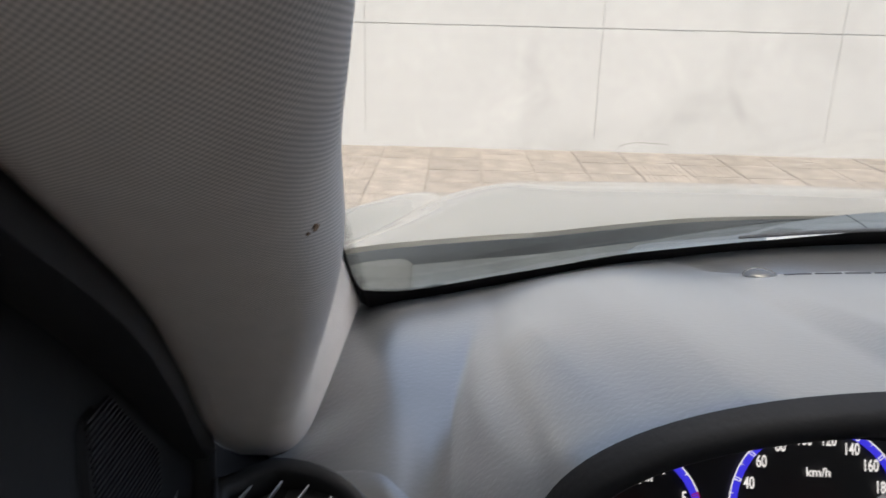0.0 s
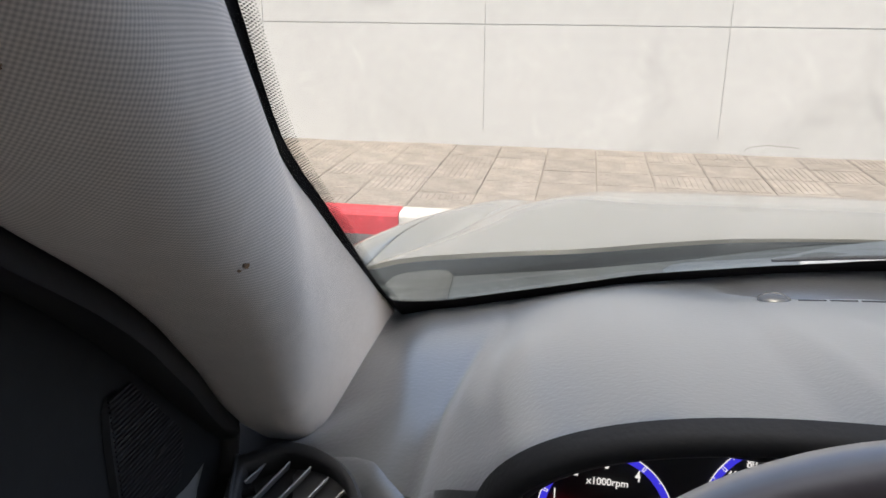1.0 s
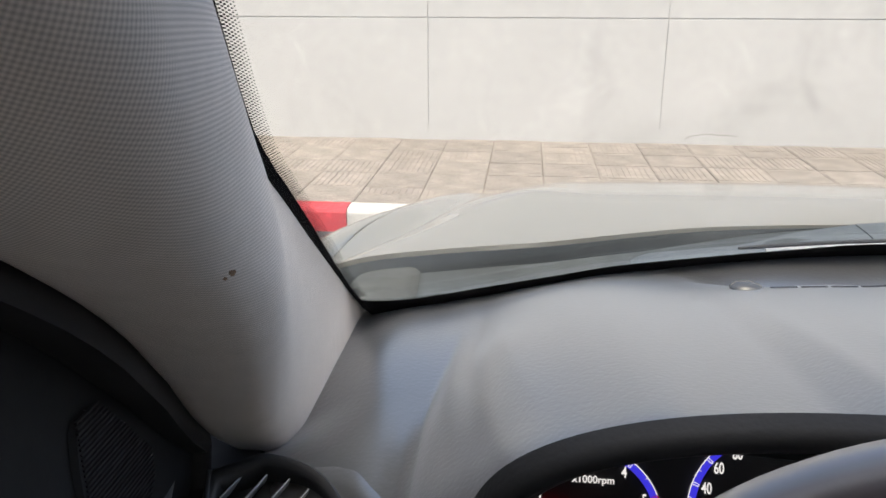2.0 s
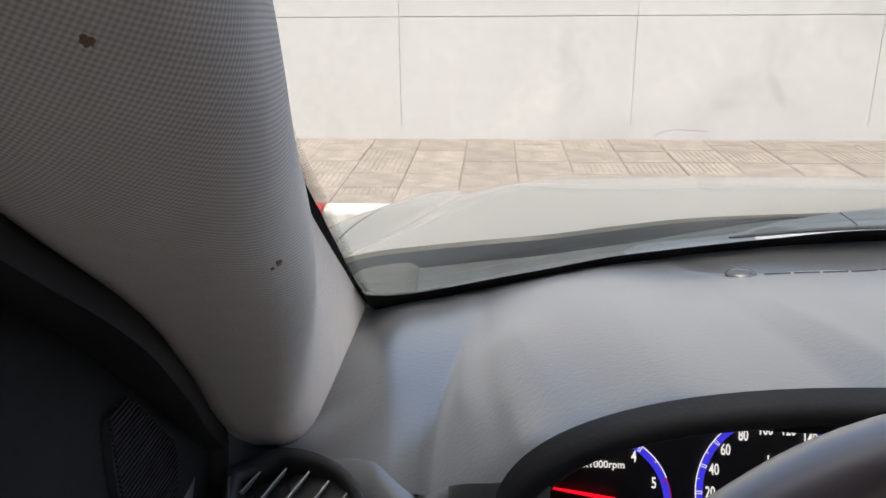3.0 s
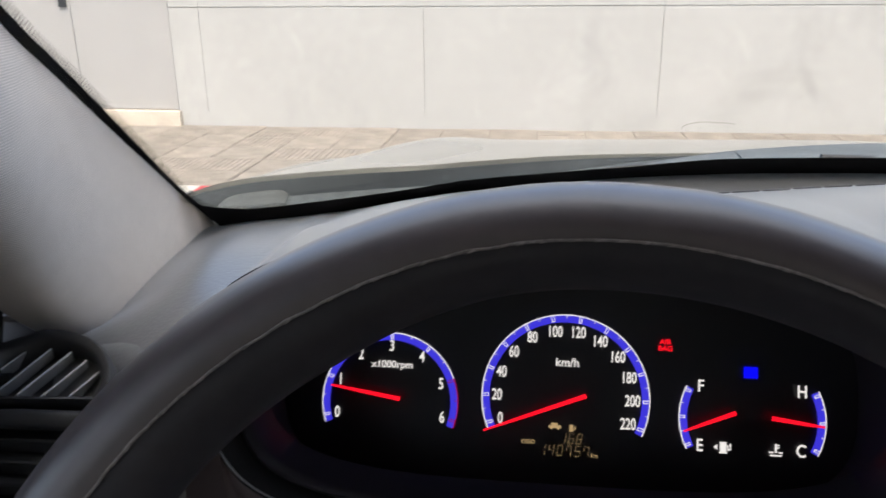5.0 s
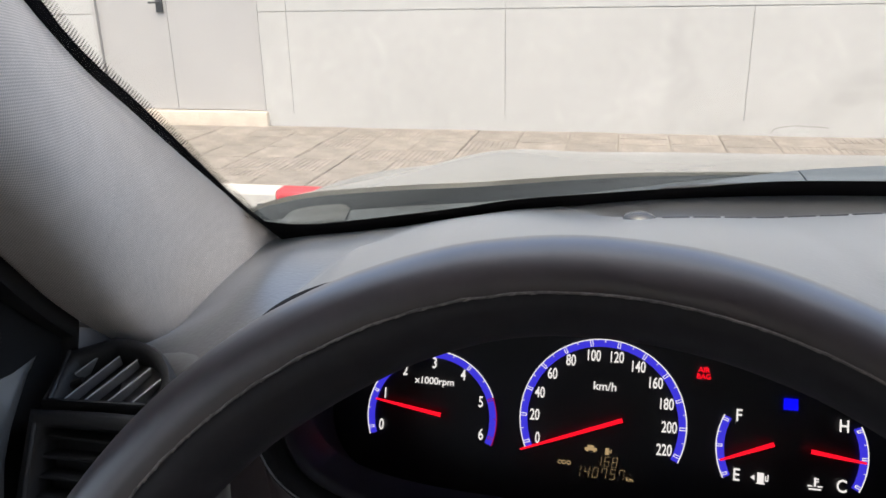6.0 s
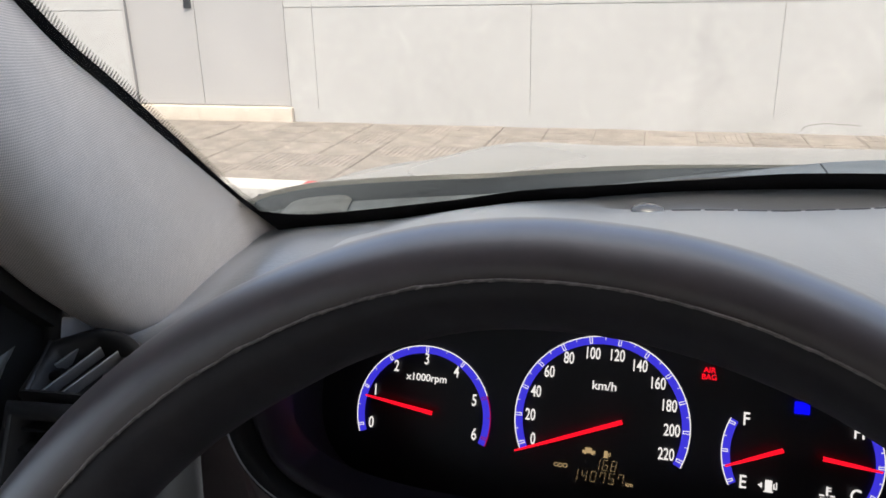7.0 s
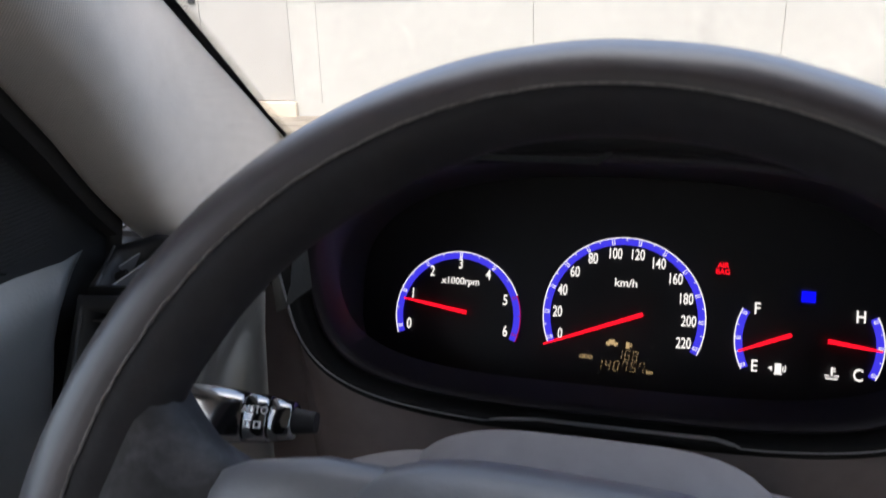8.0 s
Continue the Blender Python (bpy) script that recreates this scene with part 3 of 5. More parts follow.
screen = empty("windscreen", "raked clear windscreen with black dotted edge band", "windscreen", (CX, -6.4, 1.3))
n = 64
x0 = 0.690
rows = [[glass_point(x0 + 2 * (CX - x0) * i / n, s * 0.05) for i in range(n + 1)] for s in range(16)]
glass = part("glass", thick(loft(rows), 0.005), GLASS, screen)
glass.visible_shadow = False
xs = sorted({0.703 + 2 * (CX - 0.703) * i / n for i in range(n + 1)} | {0.703 + 0.002 * i for i in range(24)} | {2 * CX - 0.703 - 0.002 * i for i in range(24)})
rounded = lambda x: 0.032 * max(0, 1 - (half(x) - 0.703) / 0.045) ** 2
rows = [[glass_point(x, s * (1 - 0.17 * step01(0.90, 1.0, half(x)) * step01(1.14, 1.05, half(x))) + rounded(x) * k + 0.012 * step01(0.709, 0.703, half(x)) * (1 - k), 0.006 - 0.010 * step01(0.712, 0.703, half(x))) for x in xs] for s, k in ((-0.01, 0), (0.02, 0.3), (0.053, 1))]
part("lower_band", loft(rows), FRIT, screen, "black ceramic band along the foot of the glass")
OUT = Vector((0, 0.69, 0.725))
for sgn in (1, -1):
    mx = lambda x: x if sgn == 1 else 2 * CX - x
    rows = []
    for k in range(1, 38):
        p = glass_point(mx(0.6995), 0.02 * k, 0.008)
        rows.append([p + Vector((sgn * dx, 0, 0)) + OUT * d for dx, d in ((-0.010, 0.0), (0.0, 0.0), (0.0012, 0.004), (0.0036, 0.0130), (0.0056, 0.0150))])
    part("side_band", loft(rows), FRIT, screen, "black ceramic band along the pillar")
bm = bmesh.new()


def dot(c, r):
    ex, ey = Vector((1, 0, 0)) * r, GD * r
    bm.faces.new([bm.verts.new(c + ex * math.cos(q) + ey * math.sin(q)) for q in (0.4, 1.44, 2.49, 3.54, 4.58, 5.63)])


DOTS = (0.00074, 0.00070, 0.00066, 0.00060, 0.00052, 0.00042)
for k in range(22, 315):
    for j in range(6):
        dot(glass_point(0.6995, 0.0023 * (k + 0.5 * (j % 2)), 0.008) + OUT * 0.0150 + Vector((0.0064 + 0.0013 * j, 0, 0)), DOTS[j])
for k in range(0, 34):
    for j in range(4):
        dot(glass_point(0.708 + 0.0018 * k, 0.0542 + 0.0016 * j + rounded(0.708 + 0.0018 * k), 0.006), DOTS[j + 2])
part("dot_band", bm, FRIT, screen, "rows of fine black ceramic dots", smooth=False, kind="stuff")

# ---- the car's inside ----
# pillar trim: sections between the screen edge and the door seal
PF = Vector((0, 0.704, 0.71))


def pillar_section(z, grow):
    """From the glass edge round the inner bulge to the door edge."""
    e1 = Vector((0.702, smooth_table(E1, z), z))
    high = ((0.703, 0.0), (0.719, -0.020), (0.735, -0.042), (0.747, -0.064), (0.754, -0.086), (0.757, -0.105), (0.756, -0.121), (0.746, -0.133), (0.729, -0.140), (0.710, -0.142), (0.692, -0.140))
    shape = ((0.70, 0.0), (0.7118, -0.016), (0.7228, -0.033), (0.7322, -0.052), (0.7372, -0.071), (0.7382, -0.088), (0.735, -0.103), (0.727, -0.114), (0.712, -0.119), (0.696, -0.120), (0.680, -0.119))
    low = ((0.703, 0.0), (0.700, -0.035), (0.697, -0.065), (0.693, -0.090), (0.689, -0.107), (0.684, -0.118), (0.679, -0.123), (0.672, -0.1255), (0.665, -0.126), (0.658, -0.126), (0.652, -0.126))
    out = []
    up = step01(1.29, 1.41, z)
    for (xa, pa), (xb, pb), (xc, pc) in zip(shape, low, high):
        x, p = xb + (xa - xb) * grow, pb + (pa - pb) * grow
        x, p = x + (xc - xa) * up, p + (pc - pa) * up
        p *= 1 - 0.115 * math.exp(-(((z - 1.252) / 0.055) ** 2)) * step01(-0.06, -0.11, p)
        q = e1 + PF * p
        out.append(Vector((x, q.y, q.z)))
    fine = []
    for i in range(len(out) - 1):
        a, b, c, d = out[max(i - 1, 0)], out[i], out[i + 1], out[min(i + 2, len(out) - 1)]
        for k in range(4):
            u = k / 4
            fine.append(0.5 * (2 * b + (c - a) * u + (2 * a - 5 * b + 4 * c - d) * u**2 + (3 * b - a - 3 * c + d) * u**3))
    out = fine + [out[-1]]
    out.append(out[-1] + Vector((-0.012, 0.003, 0.003)))
    out.append(out[-1] + Vector((-0.030, 0.012, 0.012)))
    return out


pillar = empty("pillar_trim", "grey woven fabric-covered windscreen pillar with small brown spots", "pillar trim", (0.70, -6.4, 1.2))
rows = []
for k in range(49):
    z = 1.03 + 0.53 * k / 48
    rows.append(pillar_section(z, step01(1.11, 1.30, z)))


def woven(rows):
    """A skin that carries its own arc lengths, in metres, as texture coordinates."""
    bm = loft(rows)
    uv = bm.loops.layers.uv.new("weave")
    n = len(rows[0])
    bm.verts.ensure_lookup_table()
    along, around = [0.0], [[0.0] for _ in rows]
    for a, b in zip(rows[:-1], rows[1:]):
        along.append(along[-1] + (Vector(b[20]) - Vector(a[20])).length)
    for k, r in enumerate(rows):
        for a, b in zip(r[:-1], r[1:]):
            around[k].append(around[k][-1] + (Vector(b) - Vector(a)).length)
    place = {v: (along[i // n], around[i // n][i % n]) for i, v in enumerate(bm.verts)}
    for f in bm.faces:
        for l in f.loops:
            l[uv].uv = place[l.vert]
    return bm


cloth = part("trim_cover", woven(rows), FABRIC, pillar, sharp=80)


def stain(at_, size, stretch, lean):
    """A small dried spot of uneven outline lying on the cloth."""
    bm = bmesh.new()
    ok, at_, nrm, _ = cloth.closest_point_on_mesh(Vector(at_) - pillar.location)
    at_ = at_ + pillar.location
    if nrm.y > 0:
        nrm = -nrm
    ua = (Vector((0.2, -0.5, 0.8)) - nrm * nrm.dot(Vector((0.2, -0.5, 0.8)))).normalized()
    va = nrm.cross(ua)
    ua, va = ua * math.cos(lean) + va * math.sin(lean), va * math.cos(lean) - ua * math.sin(lean)
    ring = [Vector(at_) + size * random.uniform(0.6, 1.15) * (ua * stretch * math.cos(k * math.tau / 14) + va * math.sin(k * math.tau / 14)) for k in range(14)]
    bot = [bm.verts.new(p - nrm * 0.003) for p in ring]
    top = [bm.verts.new(Vector(at_) + (p - Vector(at_)) * 0.8 + nrm * 0.0004) for p in ring]
    for k in range(14):
        bm.faces.new((bot[k], bot[(k + 1) % 14], top[(k + 1) % 14], top[k]))
    bm.faces.new(top)
    return part("stain", bm, BROWN, pillar, "small dried brown spot")


stain((0.7360, -6.5570, 1.2370), 0.0016, 2.0, 0.5)
stain((0.7350, -6.5600, 1.2352), 0.0008, 1.8, 0.5)
stain((0.7360, -6.6690, 1.3220), 0.0016, 1.2, 0.3)

# dashboard
HX = 0.995
YL = [(0.60, -6.39), (0.70, -6.40), (0.735, -6.405), (0.755, -6.425), (0.780, -6.450), (0.795, -6.466), (0.807, -6.477), (0.817, -6.484), (0.830, -6.490), (0.847, -6.496), (0.866, -6.501), (0.885, -6.505), (0.91, -6.509), (0.94, -6.512), (0.995, -6.514)]
ZL = [(0.60, 1.058), (0.66, 1.0605), (0.70, 1.0630), (0.74, 1.0632), (0.765, 1.0622), (0.775, 1.0618), (0.778, 1.0630), (0.782, 1.0670), (0.790, 1.0770), (0.800, 1.0865), (0.808, 1.0930), (0.817, 1.1010), (0.830, 1.1150), (0.849, 1.1295), (0.866, 1.138), (0.885, 1.148), (0.91, 1.157), (0.94, 1.163), (0.995, 1.165)]
RL = [(0.90, -6.06), (0.93, -6.087), (0.969, -6.123), (1.003, -6.158), (1.05, -6.166), (1.2, -6.150), (1.37, -6.145)]


def hump(x):
    return max(x if x <= HX else 2 * HX - x, 0.60)


def yl(x):
    return smooth_table(YL, hump(x))


def zl(x):
    return smooth_table(ZL, hump(x))


def dash_point(x, t):
    y0, y1, z0 = yb(x) + 0.004, yl(x), zb(x)
    g = hump(x)
    # the foot of the flank leans towards the middle of the car near the glass, and the flank narrows there
    if x < HX and g > 0.74:
        foot = 0.792 - 0.022 * step01(0.25, 1.0, t)
        top = 0.849 - 0.026 * step01(1.0, 0.50, t)
        g = float(np.interp(g, (0.74, foot, top, 0.90), (0.74, 0.778, 0.849, 0.90)))
    z1 = smooth_table(ZL, g)
    # towards the middle of the car the top stays high
    if x > HX:
        base = 1.112 - 0.012 * step01(1.25, 1.6, x)
        soft_k = 0.022 * step01(HX, HX + 0.06, x)
        z1 = (z1 + base + math.sqrt((z1 - base) ** 2 + soft_k**2)) / 2
    y = y0 + (y1 - y0) * t
    # the raised part over the gauges: a gentle ramp in front, a steep flank behind
    gentle = (zl(max(g, 0.885) if x <= HX else min(x, 2 * HX - 0.885)) - 1.066) * step01(0.765, 0.875, hump(x))
    steep = z1 - 1.066
    m = step01(0.17, 0.62, t) if g < 0.885 and x < HX else 1
    low = 1.3 * t * (1 - t) ** 4 * step01(0.90, 1.0, x)
    z = z0 + (1.066 - z0) * t + (t - low) * ((1 - m) * gentle + m * steep)
    z += 0.006 * math.sin(math.pi * t) * (1 - 1.3 * step01(0.86, 0.96, x) * step01(1.20, 1.10, x))
    z += 0.016 * step01(HX + 0.02, 1.22, x) * math.sin(math.pi * t * t)
    h = half(x)
    if h > 0.90:
        k = step01(-0.001, 0.007, y - smooth_table(RL, h))
        z += k * (min(z, zb(x) - 0.001 - 0.13 * max(yb(x) - y - 0.02, 0)) - z)
    side = step01(0.815, 0.77, g) if x < HX else 0
    u = max(-6.285 - y, 0) / 0.12
    fall = u * u if u < 1 else 2 * u - 1
    z += side * (0.006 * math.sin(math.pi * t) - (0.009 - 0.005 * min(max((x - 0.68) / 0.12, 0), 1)) * fall)
    if x < HX:
        q = max(0.744 - x, 0)
        z -= (0.19 + 0.36 * step01(0.05, 0.28, t) * step01(1.0, 0.70, t)) * q * q / (q + 0.010) * math.sin(math.pi * min(t, 0.8) / 1.6)
    roll = max(t - 0.93, 0) / 0.07 * (1 - step01(0.83, 0.78, g) * (x < HX))
    return (x, y, z - 0.006 * roll * roll)


dash = empty("dashboard", "dark grey grained plastic dashboard with hooded gauge binnacle", "dashboard", (CX, -6.4, 0.9))
xs = sorted({0.660 + (2.10 - 0.660) * i / 110 for i in range(111)} | {0.775 + 0.002 * i for i in range(60)} | {1.105 + 0.002 * i for i in range(60)})
ts = [k / 40 for k in range(37)] + [0.93, 0.95, 0.965, 0.98, 0.99, 1.0]
part("top_pad", loft([[dash_point(x, t) for x in xs] for t in ts]), DASH, dash)


def fascia(x0, x1, n, name, material=FASCIA):
    rows = []
    for i in range(n + 1):
        x = x0 + (x1 - x0) * i / n
        _, y, z = dash_point(x, 1)
        k = 0.3 + 0.7 * step01(0.806, 0.76, hump(x))
        prof = [(0.006, -0.002), (0, 0), (-0.012, -0.004), (-0.028, -0.012), (-0.048, -0.027), (-0.066, -0.050), (-0.080, -0.09), (-0.084, -0.14)]
        rows.append([(x, y + a * k, z + b) for a, b in prof] + [(x, y - 0.084 * k + 0.02, 0.75), (x, y - 0.04 * k + 0.1, 0.45)])
    return part(name, loft(rows), material, dash)


fascia(0.646, 0.806, 90, "side_fascia", DASH)
# turned-down edge of the flank behind the binnacle lip
rows = []
for i in range(17):
    x, y, z = dash_point(0.8055 + 0.032 * i / 16, 1)
    rows.append([(x, y + 0.004, z - 0.0015), (x, y, z), (x, y - 0.003, z - 0.004), (x, y - 0.005, z - 0.010), (x, y - 0.006, z - 0.020), (x, y - 0.004, z - 0.045)])
part("flank_edge", loft(rows), DASH, dash)
fascia(1.184, 2.10, 50, "centre_fascia")

# binnacle: lip and funnel round the gauges
OC, OW = Vector((0.995, 0, 1.064)), 0.182


def opening(inset, dy, n=96):
    out = []
    for k in range(n):
        a = math.tau * k / n
        c, s_ = math.cos(a), math.sin(a)
        e = 2.6 if s_ >= 0 else 3.6
        hh = (0.101 if s_ >= 0 else 0.091) - inset
        x = (OW - inset) * math.copysign(abs(c) ** (2 / e), c)
        z = hh * math.copysign(abs(s_) ** (2 / e), s_)
        out.append(Vector((OC.x + x, -6.484 - 0.30 * z + dy, OC.z + z)))
    return out


CUP = Vector((0, 0.3955, 0.918))
CN = Vector((0, -0.918, 0.3955))
CC = Vector((0.999, -6.352, 1.029))
CM = Matrix(((1, 0, 0, CC.x), (0, CUP.y, CN.y, CC.y), (0, CUP.z, CN.z, CC.z), (0, 0, 0, 1)))


def on_face(k, n, grow=1.0):
    a = math.tau * k / n
    c, s_ = math.cos(a), math.sin(a)
    e = 2.6 if s_ >= 0 else 3.4
    x = 0.178 * grow * math.copysign(abs(c) ** (2 / e), c) - 0.004
    v = (0.082 if s_ >= 0 else 0.075) * grow * math.copysign(abs(s_) ** (2 / e), s_) - 0.012
    return CM @ Vector((x, v, 0.001))


lip = [opening(-0.003, 0.008), opening(-0.0005, 0.0), opening(0.002, -0.0040), opening(0.005, -0.0058), opening(0.009, -0.0058), opening(0.0115, -0.0035), opening(0.0125, 0.002), opening(0.0128, 0.008)]
part("binnacle_lip", loft(lip, closed=True), LIP, dash, "soft black grained lip round the gauges")
fun = [opening(0.0128, 0.007), opening(0.0140, 0.0045), opening(0.0165, 0.0035), opening(0.0185, 0.0050), opening(0.0195, 0.010), opening(0.021, 0.03), [on_face(k, 96, 1.05) + Vector((0, -0.03, 0.012)) for k in range(96)], [on_face(k, 96, 1.02) for k in range(96)]]
part("binnacle_funnel", loft(fun, closed=True), FUNNEL, dash)
# light grey line drawn as the highlight along the lower edge of the binnacle
strip = []
for k in range(47, 96):
    p = opening(0.004, -0.0062)[k]
    strip.append(p + Vector((0, 0, 0.0040 + 0.0045 * step01(0.930, 0.945, p.x) * step01(1.070, 1.052, p.x) * step01(1.02, 1.0, p.z))))
part("lip_highlight", tube(strip, 0.0012, 8), BARS, dash, "thin light grey line for the lit edge of the lower lip")
# panel below the gauges
rows = []
for k in range(48, 97):
    p = opening(-0.001, 0.004)[k % 96]
    q = Vector((p.x * 1.0, p.y + 0.01, min(p.z, 1.07) - 0.03 - 0.02 * abs(math.sin(math.tau * k / 96))))
    rows.append([p, q, (p.x, p.y + 0.03, 0.88), (p.x, p.y + 0.05, 0.6)])
rows.insert(0, [(rows[0][0][0] - 0.034, a[1] + 0.002, a[2]) for a in rows[0]])
part("lower_panel", loft(rows), PANEL, dash, "warm grey lower dash panel")


# sunlight sensor and defroster slots on the dash
def on_dash(x, y):
    """The height of the dash top over a place in the plan."""
    a, b = 0.0, 1.0
    for _ in range(24):
        c = (a + b) / 2
        a, b = (c, b) if dash_point(x, c)[1] > y else (a, c)
    return dash_point(x, a)[2]


bm = bmesh.new()
bmesh.ops.create_uvsphere(bm, u_segments=24, v_segments=12, radius=0.0135)
bmesh.ops.transform(bm, matrix=pose(1.019, -6.174, on_dash(1.019, -6.174) + 0.0000) @ Matrix.Diagonal((1, 0.8, 0.42, 1)), verts=bm.verts)
part("sunlight_sensor", bm, SILVER, None, "small grey domed light sensor on the dashboard", category="sensor")
for k in range(9):
    bm = bmesh.new()
    rows = []
    for x in [1.037 + 0.0245 * k + 0.0215 * i / 4 for i in range(5)]:
        y = smooth_table(RL, half(x)) - 0.011
        z = on_dash(x, y)
        rows.append([(x, y - 0.0014, z - 0.001), (x, y - 0.0014, z + 0.0005), (x, y + 0.0014, z + 0.0005), (x, y + 0.0014, z - 0.001)])
    part("defroster_slot", loft(rows, closed=True, caps=True), BLACK, dash, smooth=False)

# ---- instrument cluster ----
cluster = empty("instrument_cluster", "lit black instrument cluster with blue-rimmed dials and red needles", "instrument cluster", CC)
bm = bmesh.new()
vs = [bm.verts.new(on_face(k, 96, 1.05) - CN * 0.002) for k in range(96)]
bm.faces.new(vs)
ex = bmesh.ops.extrude_face_region(bm, geom=bm.faces[:])
bmesh.ops.translate(bm, vec=-CN * 0.02, verts=[v for v in ex["geom"] if isinstance(v, bmesh.types.BMVert)])
part("face", bm, FACE, cluster, smooth=False)


def at(x, v, w=0.0, turn=0.0):
    return CM @ pose(x, v, w, 0, 0, turn)


def arc(cx, cv, r0, r1, a0, a1, w, n=64):
    bm = bmesh.new()
    rows = [[CM @ Vector((cx + r * math.cos(radians(a)), cv + r * math.sin(radians(a)), w)) for r in (r0, r1)] for a in [a0 + (a1 - a0) * k / n for k in range(n + 1)]]
    return loft(rows)


def tick(cx, cv, a, r0, r1, hw, w, hollow=True):
    """A small outlined bar, or a thin line, across the scale."""
    m = CM @ pose(cx, cv, w, 0, 0, a)
    bm = bmesh.new()
    t = 0.00024
    if hollow:
        for q in ((r0, r1, -hw, -hw + t * 2), (r0, r1, hw - t * 2, hw), (r0, r0 + t * 2, -hw, hw), (r1 - t * 2, r1, -hw, hw)):
            box(bm, q[0], q[1], q[2], q[3], 0, 0.0002)
    else:
        box(bm, r0, r1, -t, t, 0, 0.0002)
    bmesh.ops.transform(bm, matrix=m, verts=bm.verts)
    return bm


def needle(name, cx, cv, a, r0, r1, parent):
    bm = bmesh.new()
    m = CM @ pose(cx, cv, 0.006, 0, 0, a)
    rows = [[(r, -h, 0.0), (r, 0, 0.0012), (r, h, 0.0)] for r, h in ((r0, 0.0014), (r1 * 0.6, 0.0011), (r1, 0.0006))]
    loft(rows, bm=bm)
    bmesh.ops.transform(bm, matrix=m, verts=bm.verts)
    return part(name, bm, G_RED, parent, "lit red needle")


def dial(name, cx, cv, r, spans, parent=cluster):
    d = empty(name)
    d.parent = parent
    for a0, a1, red in spans:
        part("blue_scale", arc(cx, cv, r - 0.0052, r - 0.0006, a0, a1, 0.001), G_BLUE, d, "lit blue scale band")
        part("scale_edge", arc(cx, cv, r - 0.0007, r, a0, a1, 0.0013), G_DRED if red else G_WHITE, d)
    return d


# road speed
SV = -0.0225
sp = dial("speedometer", -0.001, SV, 0.0535, [(-24, 204, False)])
for k in range(12):
    a = 200 - 20 * k
    part("tick_mark", tick(-0.001, SV, a, 0.0488, 0.0533, 0.0010, 0.0015), G_WHITE, sp, smooth=False)
    if k < 11:
        part("tick_mark", tick(-0.001, SV, a - 10, 0.0512, 0.0533, 0.0003, 0.0015, False), G_WHITE, sp, smooth=False)
    r = 0.0425 if k > 4 else 0.0435
    letters(str(20 * k), 0.0088, at(-0.001 + r * math.cos(radians(a)), SV + r * math.sin(radians(a)), 0.0012) @ Matrix.Diagonal((0.74, 1.15, 1, 1)), G_WHITE, sp, "number")
letters("km/h", 0.0075, at(0, 0, 0.0012), G_WHITE, sp, "unit_text")
needle("needle", 0.0112, -0.0203, 201.2, -0.001, 0.068, sp)
part("dial_ring", arc(-0.001, SV, 0.0555, 0.0562, -60, 240, 0.0008), SILVER, sp)
# engine speed
TV, TXC = -0.0305, -0.1145
ta = dial("tachometer", TXC, TV, 0.0452, [(47, 200, False), (22, 47, False), (-20, 22, True)])
for k in range(7):
    a = 90 - 34.6 * (k - 3)
    part("tick_mark", tick(TXC, TV, a, 0.0408, 0.0450, 0.0009, 0.0015), G_DRED if k > 4 else G_WHITE, ta, smooth=False)
    if k < 6:
        part("tick_mark", tick(TXC, TV, a - 17.3, 0.0430, 0.0450, 0.0003, 0.0015, False), G_DRED if k > 4 else G_WHITE, ta, smooth=False)
    letters(str(k), 0.0092, at(TXC + 0.0358 * math.cos(radians(a)), TV + 0.0362 * math.sin(radians(a)), 0.0012) @ Matrix.Diagonal((0.76, 1.12, 1, 1)), G_WHITE, ta, "number")
letters("x1000rpm", 0.0066, at(-0.1138, -0.0064, 0.0012), G_WHITE, ta, "unit_text")
needle("needle", -0.108, -0.0278, 171.4, -0.001, 0.0455, ta)
part("dial_ring", arc(TXC, TV, 0.0470, 0.0476, -70, 250, 0.0008), SILVER, ta)
# fuel and temperature
FV, FX = -0.030, 0.1145
fu = dial("fuel_gauge", FX, FV, 0.0445, [(154, 207, False)])
te = dial("temperature_gauge", FX, FV, 0.0445, [(-27, 26, False)])
for d, angles in ((fu, (157, 168.5, 180, 192, 204)), (te, (23, 11.5, 0, -12, -24))):
    for i, a in enumerate(angles):
        part("tick_mark", tick(FX, FV, a, 0.0405 if i % 2 == 0 else 0.0423, 0.0443, 0.0009, 0.0015, i % 2 == 0), G_WHITE, d, smooth=False)
for s_, x, v, d in (("F", 0.0833, -0.0108, fu), ("E", 0.0831, -0.0476, fu), ("H", 0.1445, -0.0116, te), ("C", 0.1441, -0.0479, te)):
    letters(s_, 0.0098, at(x, v, 0.0012) @ Matrix.Diagonal((0.9, 1.1, 1, 1)), G_WHITE, d, "letter")
needle("needle", 0.1028, -0.0261, 202.3, -0.001, 0.033, fu)
needle("needle", 0.1259, -0.0279, -7.0, -0.001, 0.0305, te)
part("dial_ring", arc(FX, FV, 0.0465, 0.0471, 0, 360, 0.0008), SILVER, fu)


def pump(x, v, s_, material, parent):
    bm = bmesh.new()
    for q in ((-1, 0.3, -1, 1.1), (-1.2, 0.5, -1.25, -1), (0.5, 0.75, -0.6, 0.5), (0.75, 1.0, -0.6, -0.35), (1.0, 1.2, -0.6, 0.8)):
        box(bm, q[0], q[1], q[2], q[3], 0, 0.05)
    bmesh.ops.transform(bm, matrix=at(x, v, 0.0012) @ Matrix.Scale(s_, 4), verts=bm.verts)
    return part("pump_symbol", bm, material, parent, smooth=False)


